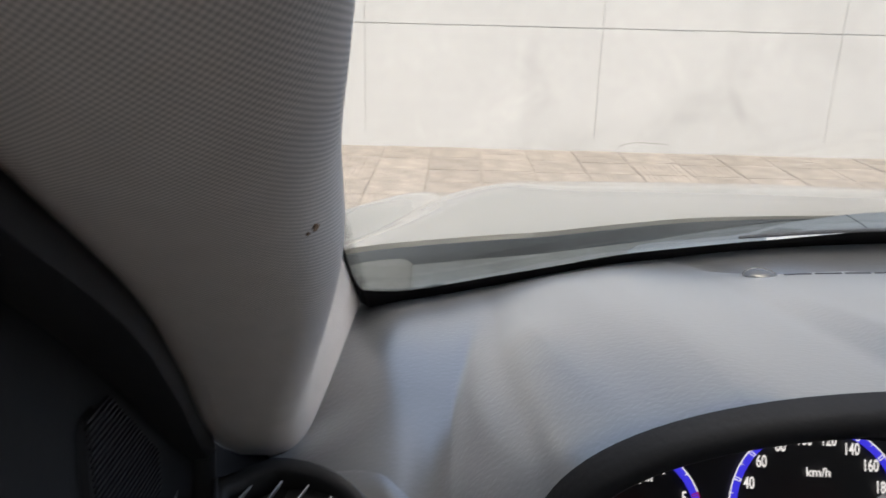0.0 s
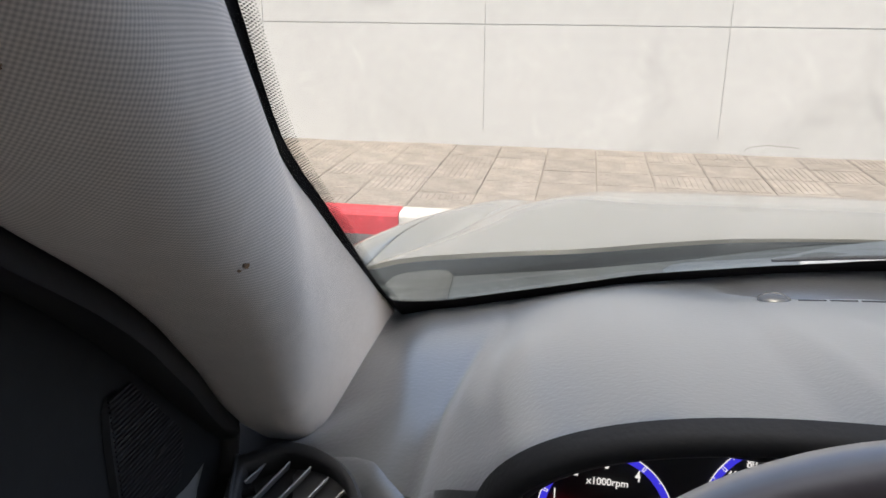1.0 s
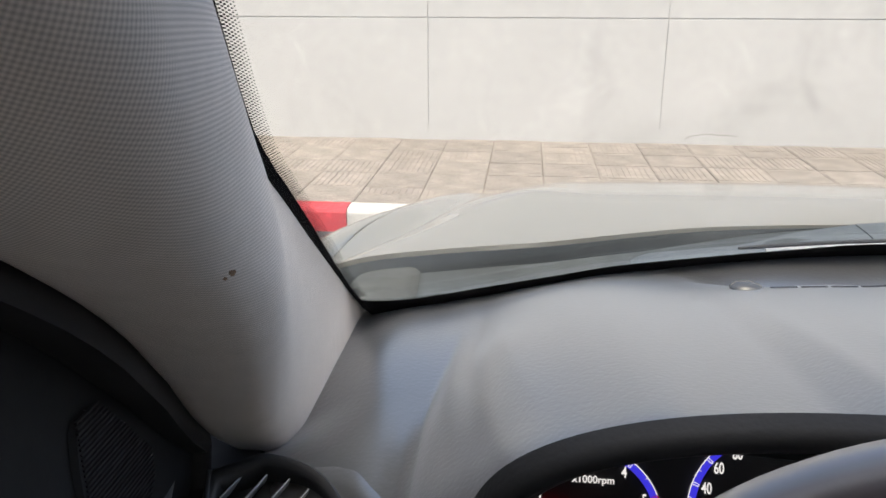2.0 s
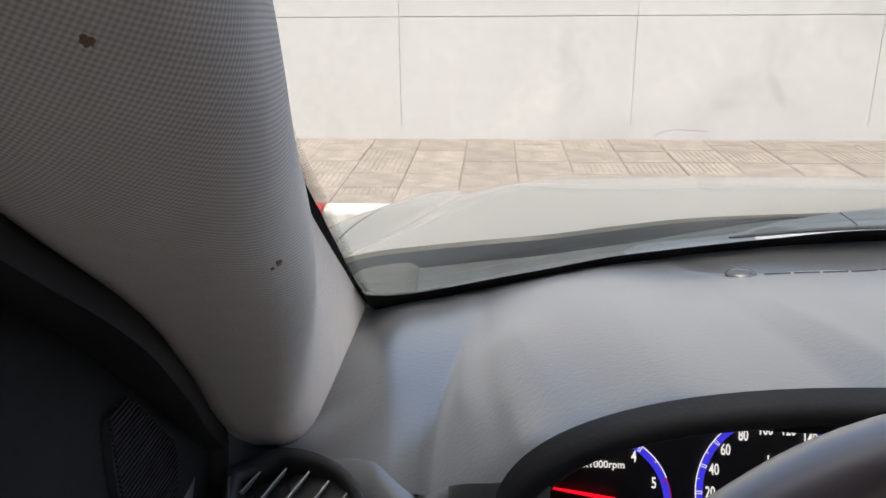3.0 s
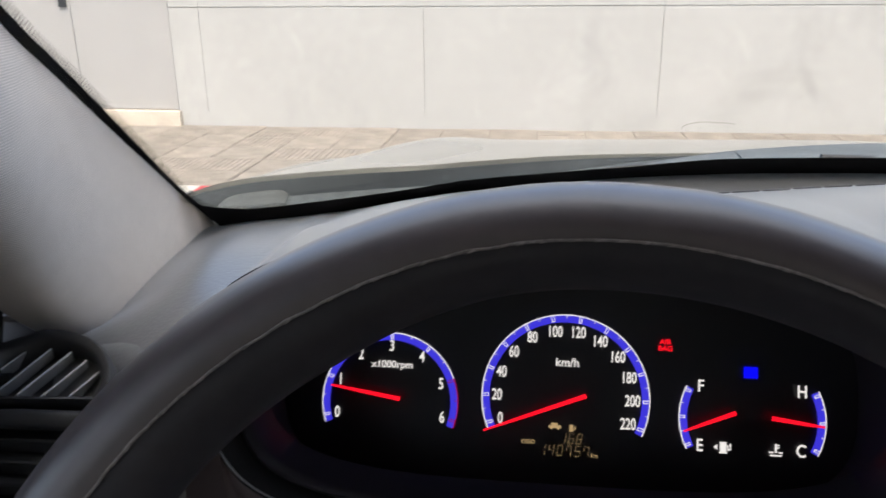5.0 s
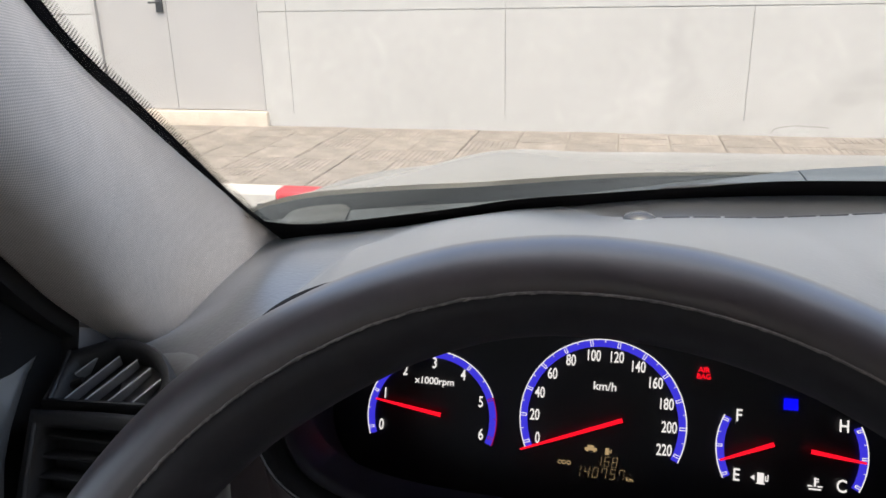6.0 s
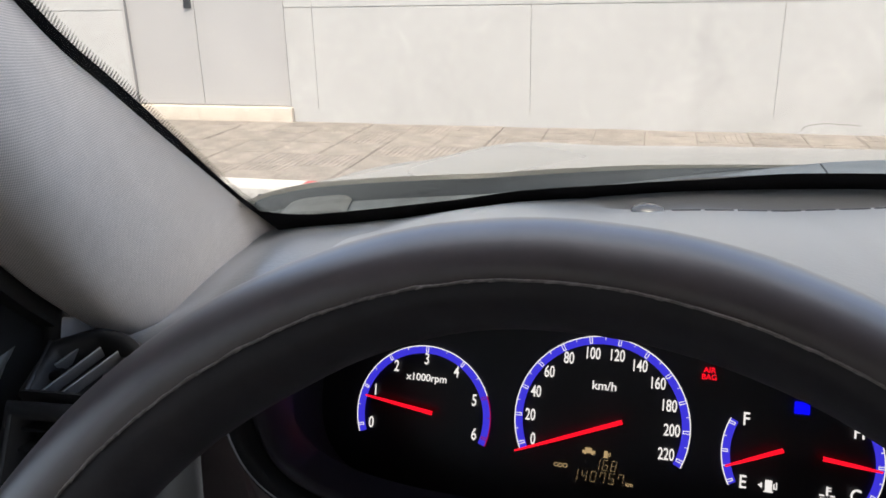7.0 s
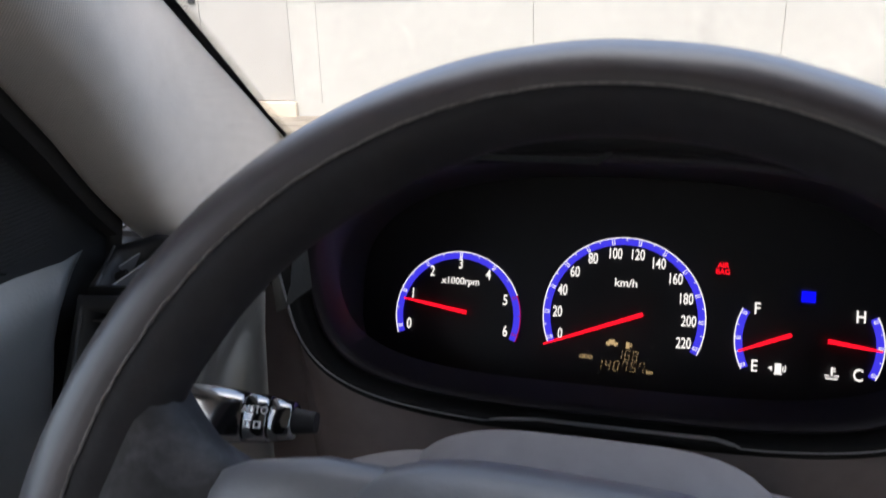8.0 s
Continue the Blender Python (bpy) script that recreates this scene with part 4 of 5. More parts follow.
pump(0.0985, -0.0478, 0.0030, G_WHITE, fu)
bm = bmesh.new()
vs = [bm.verts.new(at(0.0915 + a, -0.0478 + b, 0.0012) @ Vector((0, 0, 0))) for a, b in ((0, 0), (0.0024, 0.0017), (0.0024, -0.0017))]
bm.faces.new(vs)
part("side_arrow", bm, G_WHITE, fu, smooth=False)
bm = bmesh.new()
for q in ((-0.2, 0.2, -0.4, 1.4), (0.2, 0.7, 1.0, 1.25), (0.2, 0.7, 0.5, 0.75), (-1.4, -0.5, -0.5, -0.2), (0.5, 1.4, -0.5, -0.2), (-1.2, 1.2, -1.1, -0.8)):
    box(bm, q[0], q[1], q[2], q[3], 0, 0.05)
bmesh.ops.transform(bm, matrix=at(0.129, -0.0482, 0.0012) @ Matrix.Scale(0.0030, 4), verts=bm.verts)
part("coolant_symbol", bm, G_WHITE, te, smooth=False)
# warning lamps
letters("AIR", 0.0046, at(0.0612, 0.0160, 0.0012), G_RED, cluster, "airbag_lamp", "lit red warning lamp")
letters("BAG", 0.0046, at(0.0612, 0.0118, 0.0012), G_RED, cluster, "airbag_lamp", "lit red warning lamp")
bm = bmesh.new()
box(bm, -0.0042, 0.0042, -0.0036, 0.0036, 0, 0.0002, m=at(0.1135, -0.0008, 0.0012))
part("beam_lamp", bm, G_HIGH, cluster, "lit deep blue lamp", smooth=False)

# trip display in seven-segment digits
SEG = {"0": "abcdef", "1": "bc", "4": "bcfg", "5": "acdfg", "6": "acdefg", "7": "abcf", "8": "abcdefg"}
disp = empty("trip_display")
disp.parent = cluster


def digit(ch, x, v, h):
    w, t = h * 0.52, h * 0.085
    bm = bmesh.new()
    q = {"a": (0, w, h - t, h), "g": (0, w, h / 2 - t / 2, h / 2 + t / 2), "d": (0, w, 0, t), "f": (0, t, h / 2, h), "b": (w - t, w, h / 2, h), "e": (0, t, 0, h / 2), "c": (w - t, w, 0, h / 2)}
    for s_ in SEG[ch]:
        a = q[s_]
        g = t * 0.35
        box(bm, a[0] + g, a[1] - g, a[2] + g, a[3] - g, 0, 0.0002)
    for vv in bm.verts:
        vv.co.x += 0.14 * vv.co.y
    bmesh.ops.transform(bm, matrix=at(x, v, 0.0012), verts=bm.verts)
    part("digit", bm, G_AMBER, disp, smooth=False)


for i, ch in enumerate("168"):
    digit(ch, -0.0035 + 0.0050 * i, -0.0512, 0.0066)
for i, ch in enumerate("140757"):
    digit(ch, -0.0165 + 0.0055 * i, -0.0590, 0.0068)
letters("ODO", 0.0036, at(-0.0235, -0.0512, 0.0012), G_AMBER, disp, "caption")
letters("km", 0.0036, at(0.0185, -0.0578, 0.0012), G_AMBER, disp, "caption")
pump(0.0042, -0.0412, 0.0018, G_AMBER, disp)
bm = bmesh.new()
for q in ((-1.5, 1.5, -0.5, 0.2), (-0.9, 0.7, 0.2, 0.8), (-1.1, -0.6, -0.8, -0.5), (0.6, 1.1, -0.8, -0.5)):
    box(bm, q[0], q[1], q[2], q[3], 0, 0.05)
bmesh.ops.transform(bm, matrix=at(-0.0068, -0.0405, 0.0012) @ Matrix.Scale(0.0026, 4), verts=bm.verts)
part("car_symbol", bm, G_AMBER, disp, smooth=False)

# ---- steering wheel ----
WC = Vector((0.9921, -6.6843, 1.0449))
WM = Matrix.Translation(WC) @ Matrix.Rotation(-0.0644, 4, "Z") @ Matrix.Rotation(-0.0996, 4, "X") @ Matrix(((1, 0, 0, 0), (0, 0.4800, -0.8773, 0), (0, 0.8773, 0.4800, 0), (0, 0, 0, 1)))
WR, WT = 0.1759, 0.0173
# the grip is fuller on its inner side towards the spokes
GRIP = [(0, 0.87), (10, 0.90), (20, 1.03), (32, 1.20), (45, 1.26), (60, 1.36), (72, 1.42), (90, 1.35), (110, 1.1), (140, 0.95), (180, 0.9)]
GRIP_R = [(0, 0.87), (27, 0.80), (45, 0.82), (60, 1.10), (72, 1.35), (90, 1.35), (110, 1.1), (140, 0.95), (180, 0.9)]
wheel = empty("steering_wheel", "black leather steering wheel with worn grey stitching", "steering wheel", WC)


def ring_point(a, phi, r):
    """a: round the wheel; phi: round the rim, 0 outwards, 90 towards the driver."""
    c = math.cos(radians(phi))
    off = (math.degrees(a) - 90 + 180) % 360 - 180
    d = WR + r * c * (1.0 if c > 0 else smooth_table(GRIP if off > 0 else GRIP_R, abs(off)))
    return WM @ Vector((d * math.cos(a), d * math.sin(a), r * math.sin(radians(phi))))


SEAM = 111
outer = [SEAM - (SEAM + 96) * j / 18 for j in range(19)]
inner = [SEAM + (264 - SEAM) * j / 14 for j in range(15)]
def worn(a, phi):
    """Slight unevenness of the leather wrap."""
    return WT + 0.00035 * noise.noise(Vector((9 * math.cos(a), 9 * math.sin(a), phi / 40))) - 0.0011 * math.exp(-((phi - SEAM) / 5) ** 2)


rim = part("rim", loft([[ring_point(math.tau * k / 144, p, worn(math.tau * k / 144, p)) for p in outer] for k in range(145)]), LEATHER, wheel, "worn brown-black leather rim")
part("inner_wrap", loft([[ring_point(math.tau * k / 144, p, worn(math.tau * k / 144, p)) for p in inner] for k in range(145)]), INNER, wheel, "matt black leather on the inner side of the rim")
thread = [ring_point(math.tau * k / 360, SEAM - 1.5 + 1.8 * noise.noise(Vector((k * 0.37, 3.1, 0))), WT - 0.0005 + 0.0002 * math.sin(k * 2.1)) for k in range(360)]
bm = tube(thread, 0.00045, 5, closed=True)
for k in range(150):
    a = math.tau * (k + random.uniform(-0.2, 0.2)) / 150
    tube([ring_point(a, SEAM - random.uniform(1.5, 3), WT - 0.0003), ring_point(a + 0.006, SEAM - 1, WT), ring_point(a + 0.016, SEAM, WT - 0.0004)], [0.0002, random.uniform(0.0003, 0.0005), 0.0002], 5, bm=bm)
part("stitching", bm, STITCH, rim, "worn grey stitching")


def pad_point(a, r, w):
    c, s_ = math.cos(a), math.sin(a)
    hh = 0.0500 if s_ > 0 else 0.095
    return WM @ Vector((0.080 * r * math.copysign(abs(c) ** 0.55, c), hh * (1 - 0.09 * abs(c) ** 3) * (1 - (1 - r) * 1.0) * math.copysign(abs(s_) ** 0.55, s_), w))


rows = [[pad_point(math.tau * k / 64, r, w) for k in range(64)] for r, w in ((0.93, -0.034), (0.985, -0.022), (1.0, -0.012), (0.990, -0.004), (0.945, 0.0035), (0.90, 0.0062), (0.85, 0.0080), (0.6, 0.016), (0.3, 0.019), (0.02, 0.020))]
part("airbag_pad", loft(rows, closed=True), PAD, wheel, "grey soft-plastic airbag cover")
# spoke covers beside the pad, then the leather-wrapped spoke to the rim
for s_ in (1, -1):
    rows = []
    for x, v0, v1, w0, w1 in ((0.060, -0.060, 0.0425, -0.034, 0.0030), (0.0815, -0.060, 0.0430, -0.028, 0.0062), (0.095, -0.056, 0.0405, -0.026, 0.0064), (0.110, -0.052, 0.0375, -0.022, 0.0056), (0.119, -0.048, 0.0340, -0.018, 0.0042), (0.1245, -0.042, 0.0265, -0.014, 0.0005)):
        rows.append([WM @ Vector((s_ * x, v, w)) for v, w in ((v0, w0), (v0, w1 - 0.008), (v0 + 0.005, w1 - 0.002), (v0 + 0.012, w1), (v1 - 0.014, w1), (v1 - 0.006, w1 - 0.0016), (v1 - 0.0015, w1 - 0.005), (v1, w1 - 0.010), (v1 - 0.002, w0))])
    part("spoke_cover", loft(rows, closed=True, caps=True), PAD, wheel, "grey spoke cover")
    rows = []
    for x, v0, v1, w0, w1 in ((0.112, -0.055, 0.034, -0.022, 0.0015), (0.122, -0.054, 0.0375, -0.020, 0.0022), (0.131, -0.054, 0.0420, -0.016, 0.0045), (0.1385, -0.056, 0.0490, -0.014, 0.0075), (0.147, -0.064, 0.058, -0.012, 0.0105), (0.158, -0.072, 0.066, -0.008, 0.0110)):
        rows.append([WM @ Vector((s_ * x, v, w)) for v, w in ((v0, w0), (v0, w1 - 0.009), (v0 + 0.008, w1 - 0.002), (v0 + 0.016, w1), (v1 - 0.016, w1), (v1 - 0.007, w1 - 0.002), (v1 - 0.001, w1 - 0.007), (v1, w0))])
    part("spoke", loft(rows, closed=True, caps=True), SPOKE, wheel, "worn black leather spoke")

# column cover behind the wheel
rows = []
for y, z, w, h in ((-6.612, 1.030, 0.066, 0.05), (-6.606, 1.039, 0.072, 0.055), (-6.595, 1.0445, 0.080, 0.06), (-6.575, 1.0470, 0.084, 0.065), (-6.56, 1.0385, 0.085, 0.065), (-6.52, 1.010, 0.084, 0.06), (-6.47, 0.975, 0.094, 0.06), (-6.43, 0.95, 0.10, 0.06)):
    rows.append([(0.992 + w * math.copysign(abs(math.cos(math.tau * k / 48)) ** 0.5, math.cos(math.tau * k / 48)), y, z - h + h * math.copysign(abs(math.sin(math.tau * k / 48)) ** 0.72, math.sin(math.tau * k / 48))) for k in range(48)])
column = empty("steering_column_cover", "warm grey plastic steering column cover", "column cover", (0.992, -6.57, 0.99))
part("upper_shroud", loft(rows, closed=True, caps=True), WARM, column)
rows = []
for y, z, w, h in ((-6.60, 1.024, 0.128, 0.05), (-6.59, 1.030, 0.130, 0.052), (-6.575, 1.0325, 0.133, 0.055), (-6.56, 1.0245, 0.132, 0.055), (-6.50, 0.980, 0.130, 0.055), (-6.44, 0.95, 0.12, 0.055)):
    rows.append([(0.992 + w * math.copysign(abs(math.cos(math.tau * k / 48)) ** 0.5, math.cos(math.tau * k / 48)), y, z - h + h * math.copysign(abs(math.sin(math.tau * k / 48)) ** 0.8, math.sin(math.tau * k / 48))) for k in range(48)])
part("lower_shroud", loft(rows, closed=True, caps=True), WARM, column, "wider lower half of the cover")

# lamp stalk, thick at its tip and slimmer towards the column
stalk = empty("indicator_stalk", "glossy black lamp stalk with bright reflections and white markings", "stalk", (0.86, -6.58, 1.04))
sd = Vector((1, 0.04, 0.02)).normalized()
s0 = Vector((0.8055, -6.583, 1.0415))
sn = Vector((0.0, -0.80, 0.60))
sn = (sn - sd * sn.dot(sd)).normalized()
yv = sn.cross(sd)


def along(spans, flat=0.80):
    """A faceted, rounded bar along the stalk, from rows of distance and half width."""
    rows = []
    for a, r in spans:
        ring = []
        for k in range(32):
            c, q = math.cos(k * math.tau / 32), math.sin(k * math.tau / 32)
            ring.append(s0 + sd * a + sn * (r * flat * math.copysign(abs(c) ** 0.8, c)) + yv * (r * math.copysign(abs(q) ** 0.6, q)))
        rows.append(ring)
    return loft(rows, closed=True, caps=True)


part("grip", along([(0.0, 0.0075), (0.0012, 0.0110), (0.004, 0.0130), (0.010, 0.0137), (0.022, 0.0130), (0.0345, 0.0112), (0.0355, 0.0104)]), STALK, stalk)
ring = part("switch_ring", along([(0.0362, 0.0100), (0.0370, 0.0110), (0.0465, 0.0104), (0.0472, 0.0095)]), STALK, stalk)
part("collar", along([(0.0480, 0.0092), (0.0487, 0.0098), (0.0570, 0.0084), (0.0580, 0.0074)]), STALK, stalk)
part("arm", along([(0.0580, 0.0058), (0.068, 0.0045)]), BLACK, stalk)
INK = mat("white_ink", (0.75, 0.75, 0.75), 0.6, vary=0.02)
face = lambda a, h, d: Matrix.Translation(s0 + sd * a + yv * h + sn * d) @ Matrix(((sd.x, yv.x, sn.x, 0), (sd.y, yv.y, sn.y, 0), (sd.z, yv.z, sn.z, 0), (0, 0, 0, 1)))
letters("AUTO", 0.0046, face(0.0418, 0.0028, 0.0088), INK, ring, "marking", "white marking")
bm = bmesh.new()
for q in ((-0.0042, -0.0032, -0.0016, 0.0016), (-0.0032, -0.0016, 0.0010, 0.0016), (-0.0032, -0.0016, -0.0016, -0.0010), (-0.0014, -0.0006, -0.0016, 0.0016), (0.0006, 0.0014, -0.0016, 0.0016), (0.0016, 0.0032, 0.0010, 0.0016), (0.0016, 0.0032, -0.0016, -0.0010), (0.0032, 0.0042, -0.0016, 0.0016)):
    box(bm, *q, 0, 0.0002)
bmesh.ops.transform(bm, matrix=face(0.0415, -0.0035, 0.0088), verts=bm.verts)
part("lamp_marking", bm, INK, ring, smooth=False)

# ---- air vents in the side fascia ----
def vent_frame(o, xa, za):
    """A local frame: o the corner, x to the right, y down the face, z out of it."""
    za = Vector(za).normalized()
    xa = Vector(xa)
    xa = (xa - za * xa.dot(za)).normalized()
    ya = xa.cross(za)
    return Matrix(((xa.x, ya.x, za.x, o[0]), (xa.y, ya.y, za.y, o[1]), (xa.z, ya.z, za.z, o[2]), (0, 0, 0, 1)))


def outline(corner, a, b, c):
    """Door-side edge, rounded shoulder towards the gauges, level foot."""
    x0, y0, x1, y1 = corner
    pts = [(x0 + c, y1)] + [(x0 + c * (1 - k / 4), y1 + (y0 - y1) * k / 4) for k in range(1, 4)]
    for k in range(19):
        q = math.pi / 2 * k / 18
        pts.append((x0 + a + (x1 - x0 - a) * math.sin(q) ** 1.0, y1 - b - (y1 - y0 - b) * math.cos(q)))
    return pts + [(x1, y1)]


def vent_bar(m, p, q, r, depth, material, parent, name, tilt=0.0):
    """A thin blade from p to q on the vent's face, with a rounded front edge."""
    n_ = m.to_3x3() @ Vector((0, 0, 1))
    a, b = m @ Vector(p), m @ Vector(q)
    side = (b - a).cross(n_).normalized()
    rows = [[e - side * r * 0.7 - n_ * depth - side * tilt, e - side * r, e - side * r * 0.5 + n_ * r * 0.7, e + side * r * 0.5 + n_ * r * 0.7, e + side * r, e + side * r * 0.7 - n_ * depth - side * tilt] for e in (a, b)]
    return part(name, loft(rows, closed=True, caps=True), material, parent)


def vent_shell(m, outer, inner, label):
    v = empty("air_vent", label, "air vent", m.translation, "air vents at the dash end")
    steps = ((outer, -0.006), (outer, 0.0), ([(a + (c - a) * 0.25, b + (d - b) * 0.25) for (a, b), (c, d) in zip(outer, inner)], 0.0035), ([(a + (c - a) * 0.7, b + (d - b) * 0.7) for (a, b), (c, d) in zip(outer, inner)], 0.0035), (inner, 0.001), (inner, -0.016))
    part("frame", loft([[m @ Vector((a, b, z)) for a, b in o] for o, z in steps], closed=True), FASCIA, v, "dark grey moulded frame")
    bm = bmesh.new()
    bm.faces.new([bm.verts.new(m @ Vector((a, b, -0.0155))) for a, b in inner])
    part("recess", bm, BLACK, v, smooth=False)
    return v


VM = vent_frame((0.657, -6.409, 1.057), (1, 0, 0.03), (-0.058, -0.384, 0.921))
v1 = vent_shell(VM, outline((-0.007, -0.007, 0.087, 0.049), 0.030, 0.0, 0.006), outline((0.002, 0.003, 0.077, 0.0455), 0.024, 0.004, 0.006), "round-shouldered air vent with slanted silver-edged slats")
for p, q in (((0.0055, 0.022), (0.0165, 0.0045)), ((0.0087, 0.045), (0.030, 0.006)), ((0.0235, 0.045), (0.0445, 0.0085)), ((0.040, 0.045), (0.0575, 0.0150)), ((0.057, 0.045), (0.0695, 0.023))):
    vent_bar(VM, (*p, -0.003), (*q, -0.003), 0.0007, 0.011, BARS, v1, "slat", 0.005)
vent_bar(VM, (-0.0035, 0.008, 0.003), (0.0050, 0.0475, 0.003), 0.0018, 0.006, SILVER, v1, "side_bar")
vent_bar(VM, (0.004, 0.029, -0.006), (0.0135, 0.026, -0.004), 0.0026, 0.003, LIP, v1, "flap_tab")
LM = vent_frame((0.6635, -6.462, 1.0345), (1, 0, 0.03), (-0.058, -0.86, 0.51))
v2 = vent_shell(LM, [(-0.010, 0.085), (-0.010, 0.05), (-0.010, -0.004), (0.03, -0.005), (0.085, -0.005), (0.086, 0.04), (0.086, 0.085)], [(0.003, 0.072), (0.002, 0.04), (0.001, 0.006), (0.03, 0.006), (0.075, 0.006), (0.076, 0.04), (0.076, 0.072)], "square air vent with level black slats and a silver side bar")
for k in range(5):
    y = 0.012 + 0.0118 * k
    vent_bar(LM, (0.002, y, -0.003), (0.075, y, -0.003), 0.0011, 0.010, DOORMAT, v2, "slat", 0.004)
vent_bar(LM, (-0.0035, 0.004, 0.003), (-0.0015, 0.078, 0.003), 0.0018, 0.006, SILVER, v2, "side_bar")

# ---- driver's door ----
cdoor = empty("door_lining", "dark grey plastic door panel with corner speaker grille", "car door", (0.60, -6.9, 0.9))
levels = [1.05 + 0.50 * k / 24 for k in range(25)]
edge = [pillar_section(z, step01(1.11, 1.30, z))[-3] for z in levels]
edge = [Vector((0.650, -6.405, 1.045))] + [Vector((p.x - 0.006, p.y, p.z)) for p in edge if p.z > 1.05]
bm = bmesh.new()
front = [(p.y - 0.002, p.z - 0.002) for p in edge]
rear = [(min(p.y - 0.06, -6.64), p.z - 0.03) for p in reversed(edge) if p.z > 1.12]
outl = front + rear + [(-6.73, 1.02), (edge[0].y - 0.03, 1.02)]
rows = [[(x, y + g, z) for y, z in outl] for x, g in ((0.600, 0.0), (0.634, 0.0), (0.638, -0.003))]
loft(rows, closed=True, caps=True, bm=bm)
part("corner_panel", bm, DOORMAT, cdoor, smooth=False)
# rubber seal between the pillar and the door
rows = [[(p.x + dx, p.y + dy, p.z + dz) for dx, dy, dz in ((-0.030, 0.012, 0.010), (-0.004, 0.003, 0.003), (-0.001, -0.002, -0.002), (-0.003, -0.006, -0.006), (-0.011, -0.007, -0.007), (-0.045, -0.003, -0.003))] for p in edge]
part("door_seal", loft(rows, closed=True, caps=True), BLACK, cdoor, "black rubber seal")
# speaker grille: raised ribs on the corner panel
gr = [(-6.4455, 1.083), (-6.4565, 1.103), (-6.476, 1.125), (-6.496, 1.143), (-6.507, 1.1495), (-6.515, 1.1495), (-6.520, 1.144), (-6.522, 1.128), (-6.522, 1.100), (-6.5205, 1.072), (-6.500, 1.065), (-6.477, 1.068), (-6.456, 1.0755)]
bm = bmesh.new()
rows = [[(0.6385, y, z) for y, z in gr], [(0.6415, -6.488 + (y + 6.488) * 0.95, 1.10 + (z - 1.10) * 0.95) for y, z in gr]]
loft(rows, closed=True, bm=bm)
bm.faces.new([bm.verts.new(p) for p in rows[1]])
grille = part("speaker_grille", bm, DOORMAT, cdoor, "ribbed dark speaker grille", smooth=False)
bm = bmesh.new()
for k in range(30):
    z = 1.070 + 0.0027 * k
    y1 = max(-6.458 - 0.80 * max(z - 1.098, 0) - 0.6 * max(1.082 - z, 0), -6.515)
    if y1 > -6.505:
        box(bm, 0.641, 0.6424, -6.518, y1, z, z + 0.0012)
part("ribs", bm, BLACK, grille, smooth=False)
# door card: its rounded front edge follows the dash end
EDGE = [(0.45, -6.54), (0.85, -6.53), (0.93, -6.517), (0.977, -6.500), (1.003, -6.489), (1.019, -6.480), (1.033, -6.466), (1.043, -6.453), (1.055, -6.433), (1.061, -6.415), (1.070, -6.424), (1.098, -6.444)]
rows = []
for z, dx in ((1.090, -0.020), (1.074, -0.0185), (1.066, -0.0165), (1.058, -0.0130), (1.050, -0.0085), (1.041, -0.0035), (1.030, 0.0), (1.015, 0.004), (0.995, 0.008), (0.97, 0.009), (0.93, 0.006), (0.85, 0.0), (0.45, -0.01)):
    y0 = smooth_table(EDGE, z)
    ridge = step01(1.085, 1.06, z)
    row = []
    for x, dy in ((0.615, 0.006), (0.632, 0.007), (0.642, 0.004), (0.647, -0.002), (0.649, -0.007), (0.6495, -0.014), (0.650, -0.024), (0.651, -0.045), (0.652, -0.07), (0.653, -0.14), (0.654, -0.4), (0.654, -1.05)):
        keep = 1 - 0.15 * ridge * step01(-0.022, -0.006, dy)
        row.append((x + dx * step01(0.630, 0.648, x) * keep, y0 + dy, z))
    rows.append(row)
part("door_card", loft(rows), CARD, cdoor, "grey grained door lining with a rounded edge")

# ---- cabin shell, closed round the camera ----
shell = empty("cabin_shell", "car cabin shell with grey headlining and added tinted windows", "car body", (CX, -8.0, 0.5))
HEAD = mat("grey_headlining", (0.47, 0.445, 0.41), 0.9, vary=0.05, scale=8, bump=0.2, bscale=500)
XL, XR = 0.60, 2 * CX - 0.60
bm = bmesh.new()
rows = []
for k in range(13):
    y = -9.32 + (9.32 - 6.60) * k / 12
    rows.append([(CX + 0.71 * math.sin(a), y, 1.50 + 0.10 * math.cos(a) - 0.05 * (2 * k / 12 - 1) ** 4) for a in [math.pi / 2 * (2 * i / 20 - 1) for i in range(21)]])
thick(loft(rows, bm=bm), 0.03)
part("roof", bm, HEAD, shell)
bm = bmesh.new()
box(bm, XL - 0.06, XR + 0.06, -9.3, -6.45, 0.18, 0.25)
part("floor", bm, CARPET, shell, smooth=False)
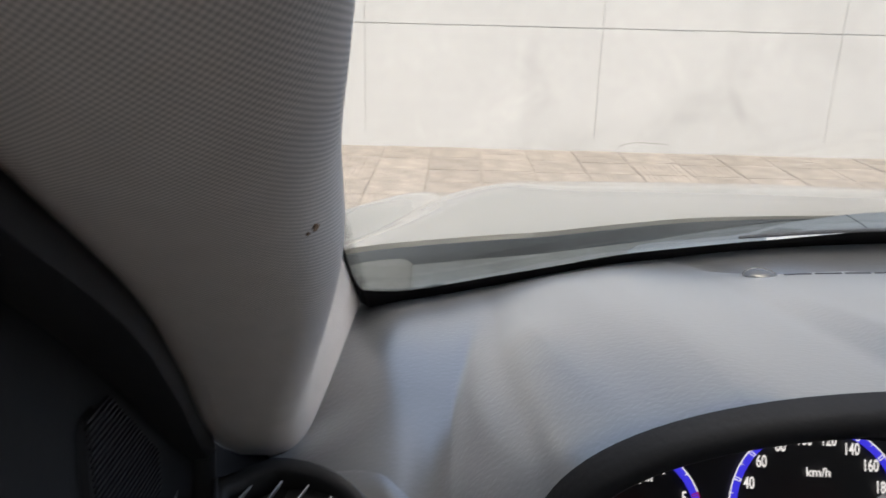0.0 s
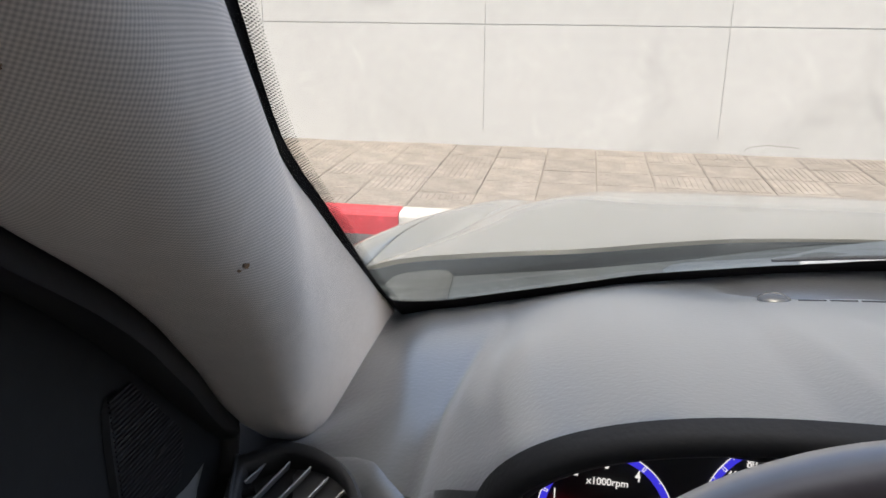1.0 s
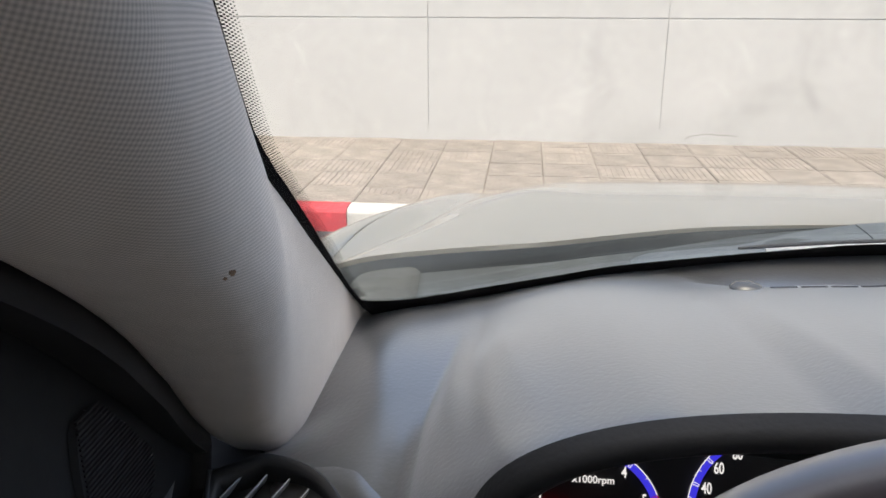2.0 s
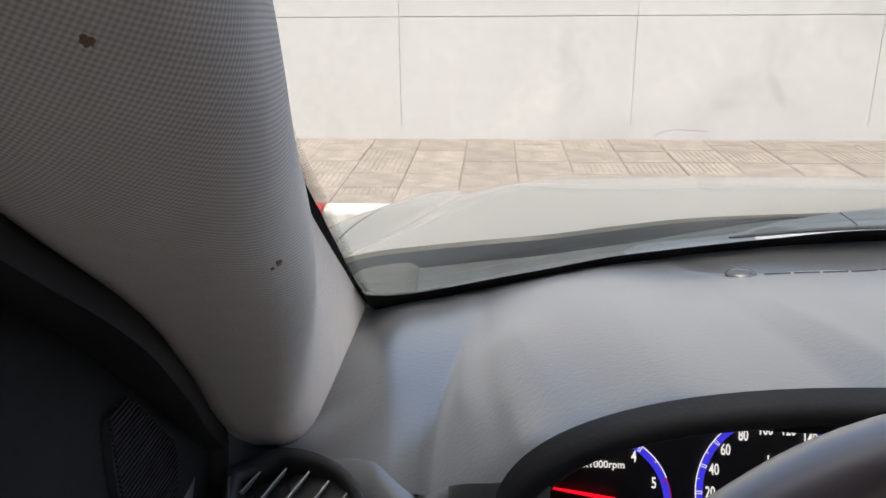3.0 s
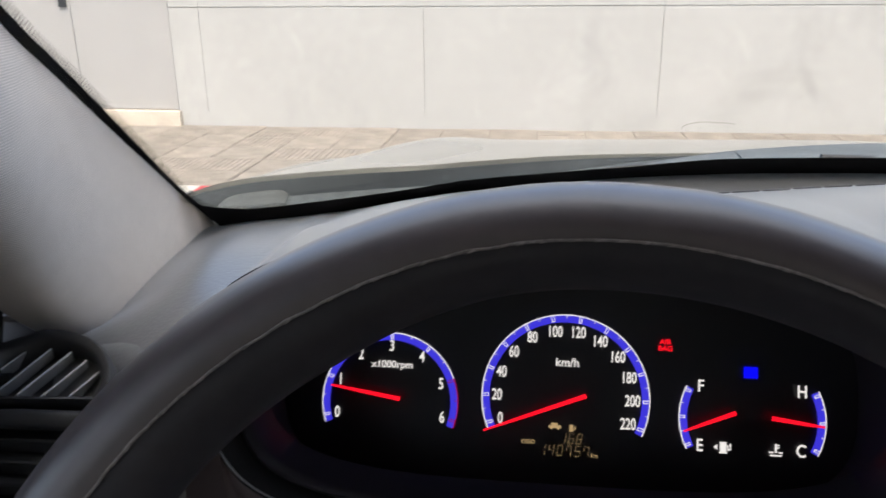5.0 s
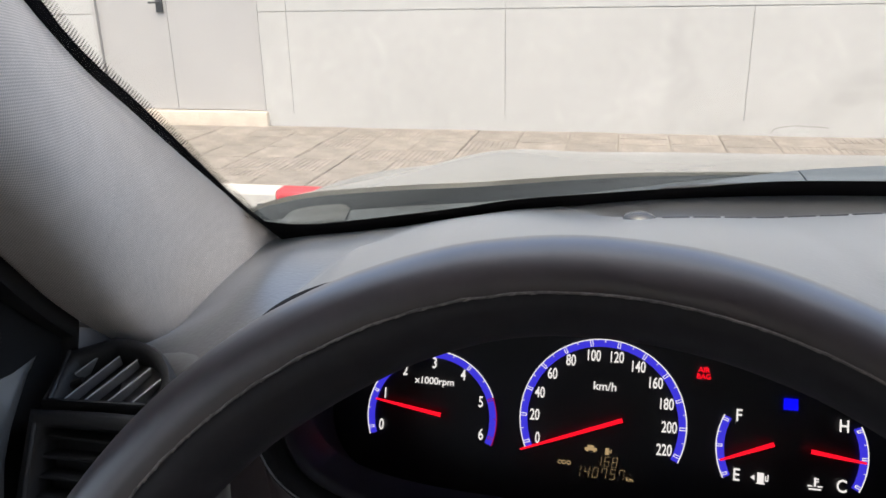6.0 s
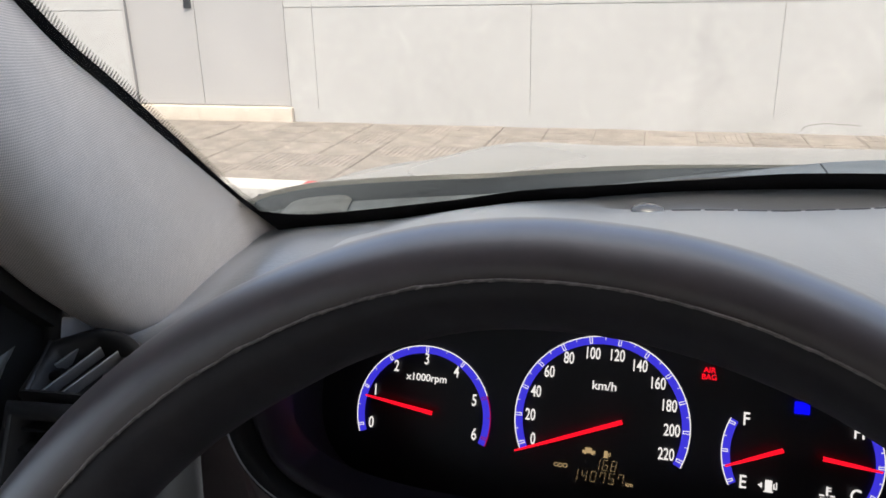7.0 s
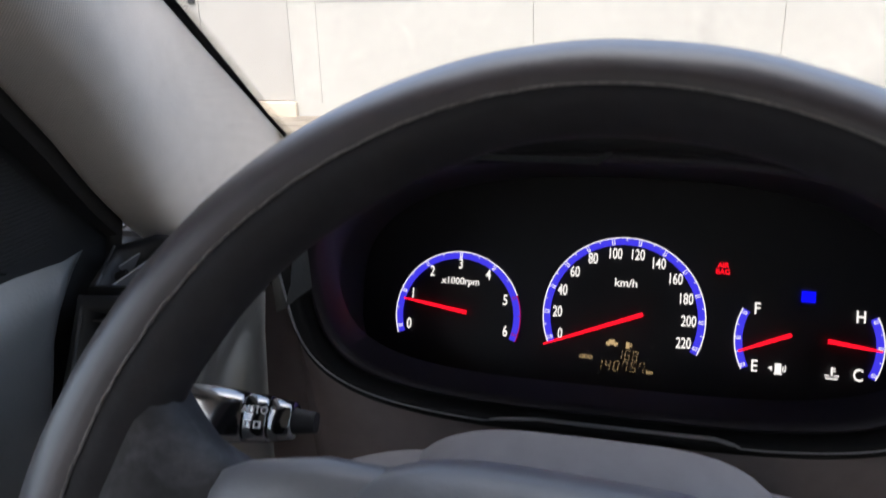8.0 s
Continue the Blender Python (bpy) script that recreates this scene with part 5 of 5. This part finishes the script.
for x in (XL - 0.05, XR + 0.01):
    bm = bmesh.new()
    box(bm, x, x + 0.04, -9.3, -6.42, 0.2, 0.95)
    box(bm, x, x + 0.04, -7.78, -7.6, 0.94, 1.58)
    box(bm, x, x + 0.04, -9.3, -9.0, 0.94, 1.58)
    box(bm, x, x + 0.04, -9.3, -7.6, 1.50, 1.58)
    box(bm, x, x + 0.10, -9.3, -6.63, 1.52, 1.58)
    part("side", bm, CARPET, shell, smooth=False)
bm = bmesh.new()
box(bm, XL - 0.05, XR + 0.05, -9.34, -9.30, 0.2, 1.0)
box(bm, XL - 0.05, XR + 0.05, -9.34, -9.30, 1.5, 1.6)
part("tail", bm, CARPET, shell, smooth=False)
bm = bmesh.new()
box(bm, 0.60, 2 * CX - 0.60, -6.35, -6.30, 0.2, 1.0)
# black filler blocks, added for the shade at the pillar feet
for x in (0.601, 2 * CX - 0.668):
    box(bm, x, x + 0.067, -6.392, -6.351, 0.9, 1.040)
    box(bm, x, x + 0.067, -6.3505, -6.27, 0.9, 1.044)
part("bulkhead_and_filler", bm, BLACK, shell, smooth=False)
# inner side walls ahead of the doors, added in black to shut out daylight
for x in (XL - 0.004, XR - 0.006):
    bm = bmesh.new()
    box(bm, x, x + 0.010, -6.47, -6.24, 0.2, 1.046)
    box(bm, x, x + 0.010, -6.24, -5.95, 0.2, 1.0)
    part("side_filler", bm, BLACK, shell, smooth=False)
# front side windows, unseen, added with a tint to dim light from the sides
for x in (XL - 0.03, XR + 0.03):
    bm = bmesh.new()
    box(bm, x - 0.002, x + 0.002, -7.62, -6.44, 0.93, 1.54)
    part("side_window", bm, TINT, shell, "unseen side window pane, tinted to dim the daylight", smooth=False)
    # rear side panes, unseen too, added to let light in from behind
    bm = bmesh.new()
    box(bm, x - 0.002, x + 0.002, -9.02, -7.76, 0.93, 1.52)
    part("rear_side_window", bm, TINT, shell, "unseen rear side pane, added for light from behind", smooth=False)
# unseen rear pane, added for the same light
bm = bmesh.new()
box(bm, XL - 0.03, XR + 0.03, -9.322, -9.318, 0.98, 1.52)
part("rear_window", bm, TINT, shell, "unseen rear pane, added for light from behind", smooth=False)
# pillar on the far side
bm = bmesh.new()
far = [[Vector((2 * CX - p.x, p.y, p.z)) for p in pillar_section(1.03 + 0.53 * k / 12, 1)] for k in range(13)]
part("pillar_trim", woven(far), FABRIC, None, "grey woven fabric-covered windscreen pillar, passenger side", category="pillar trim")

lay_slabs()
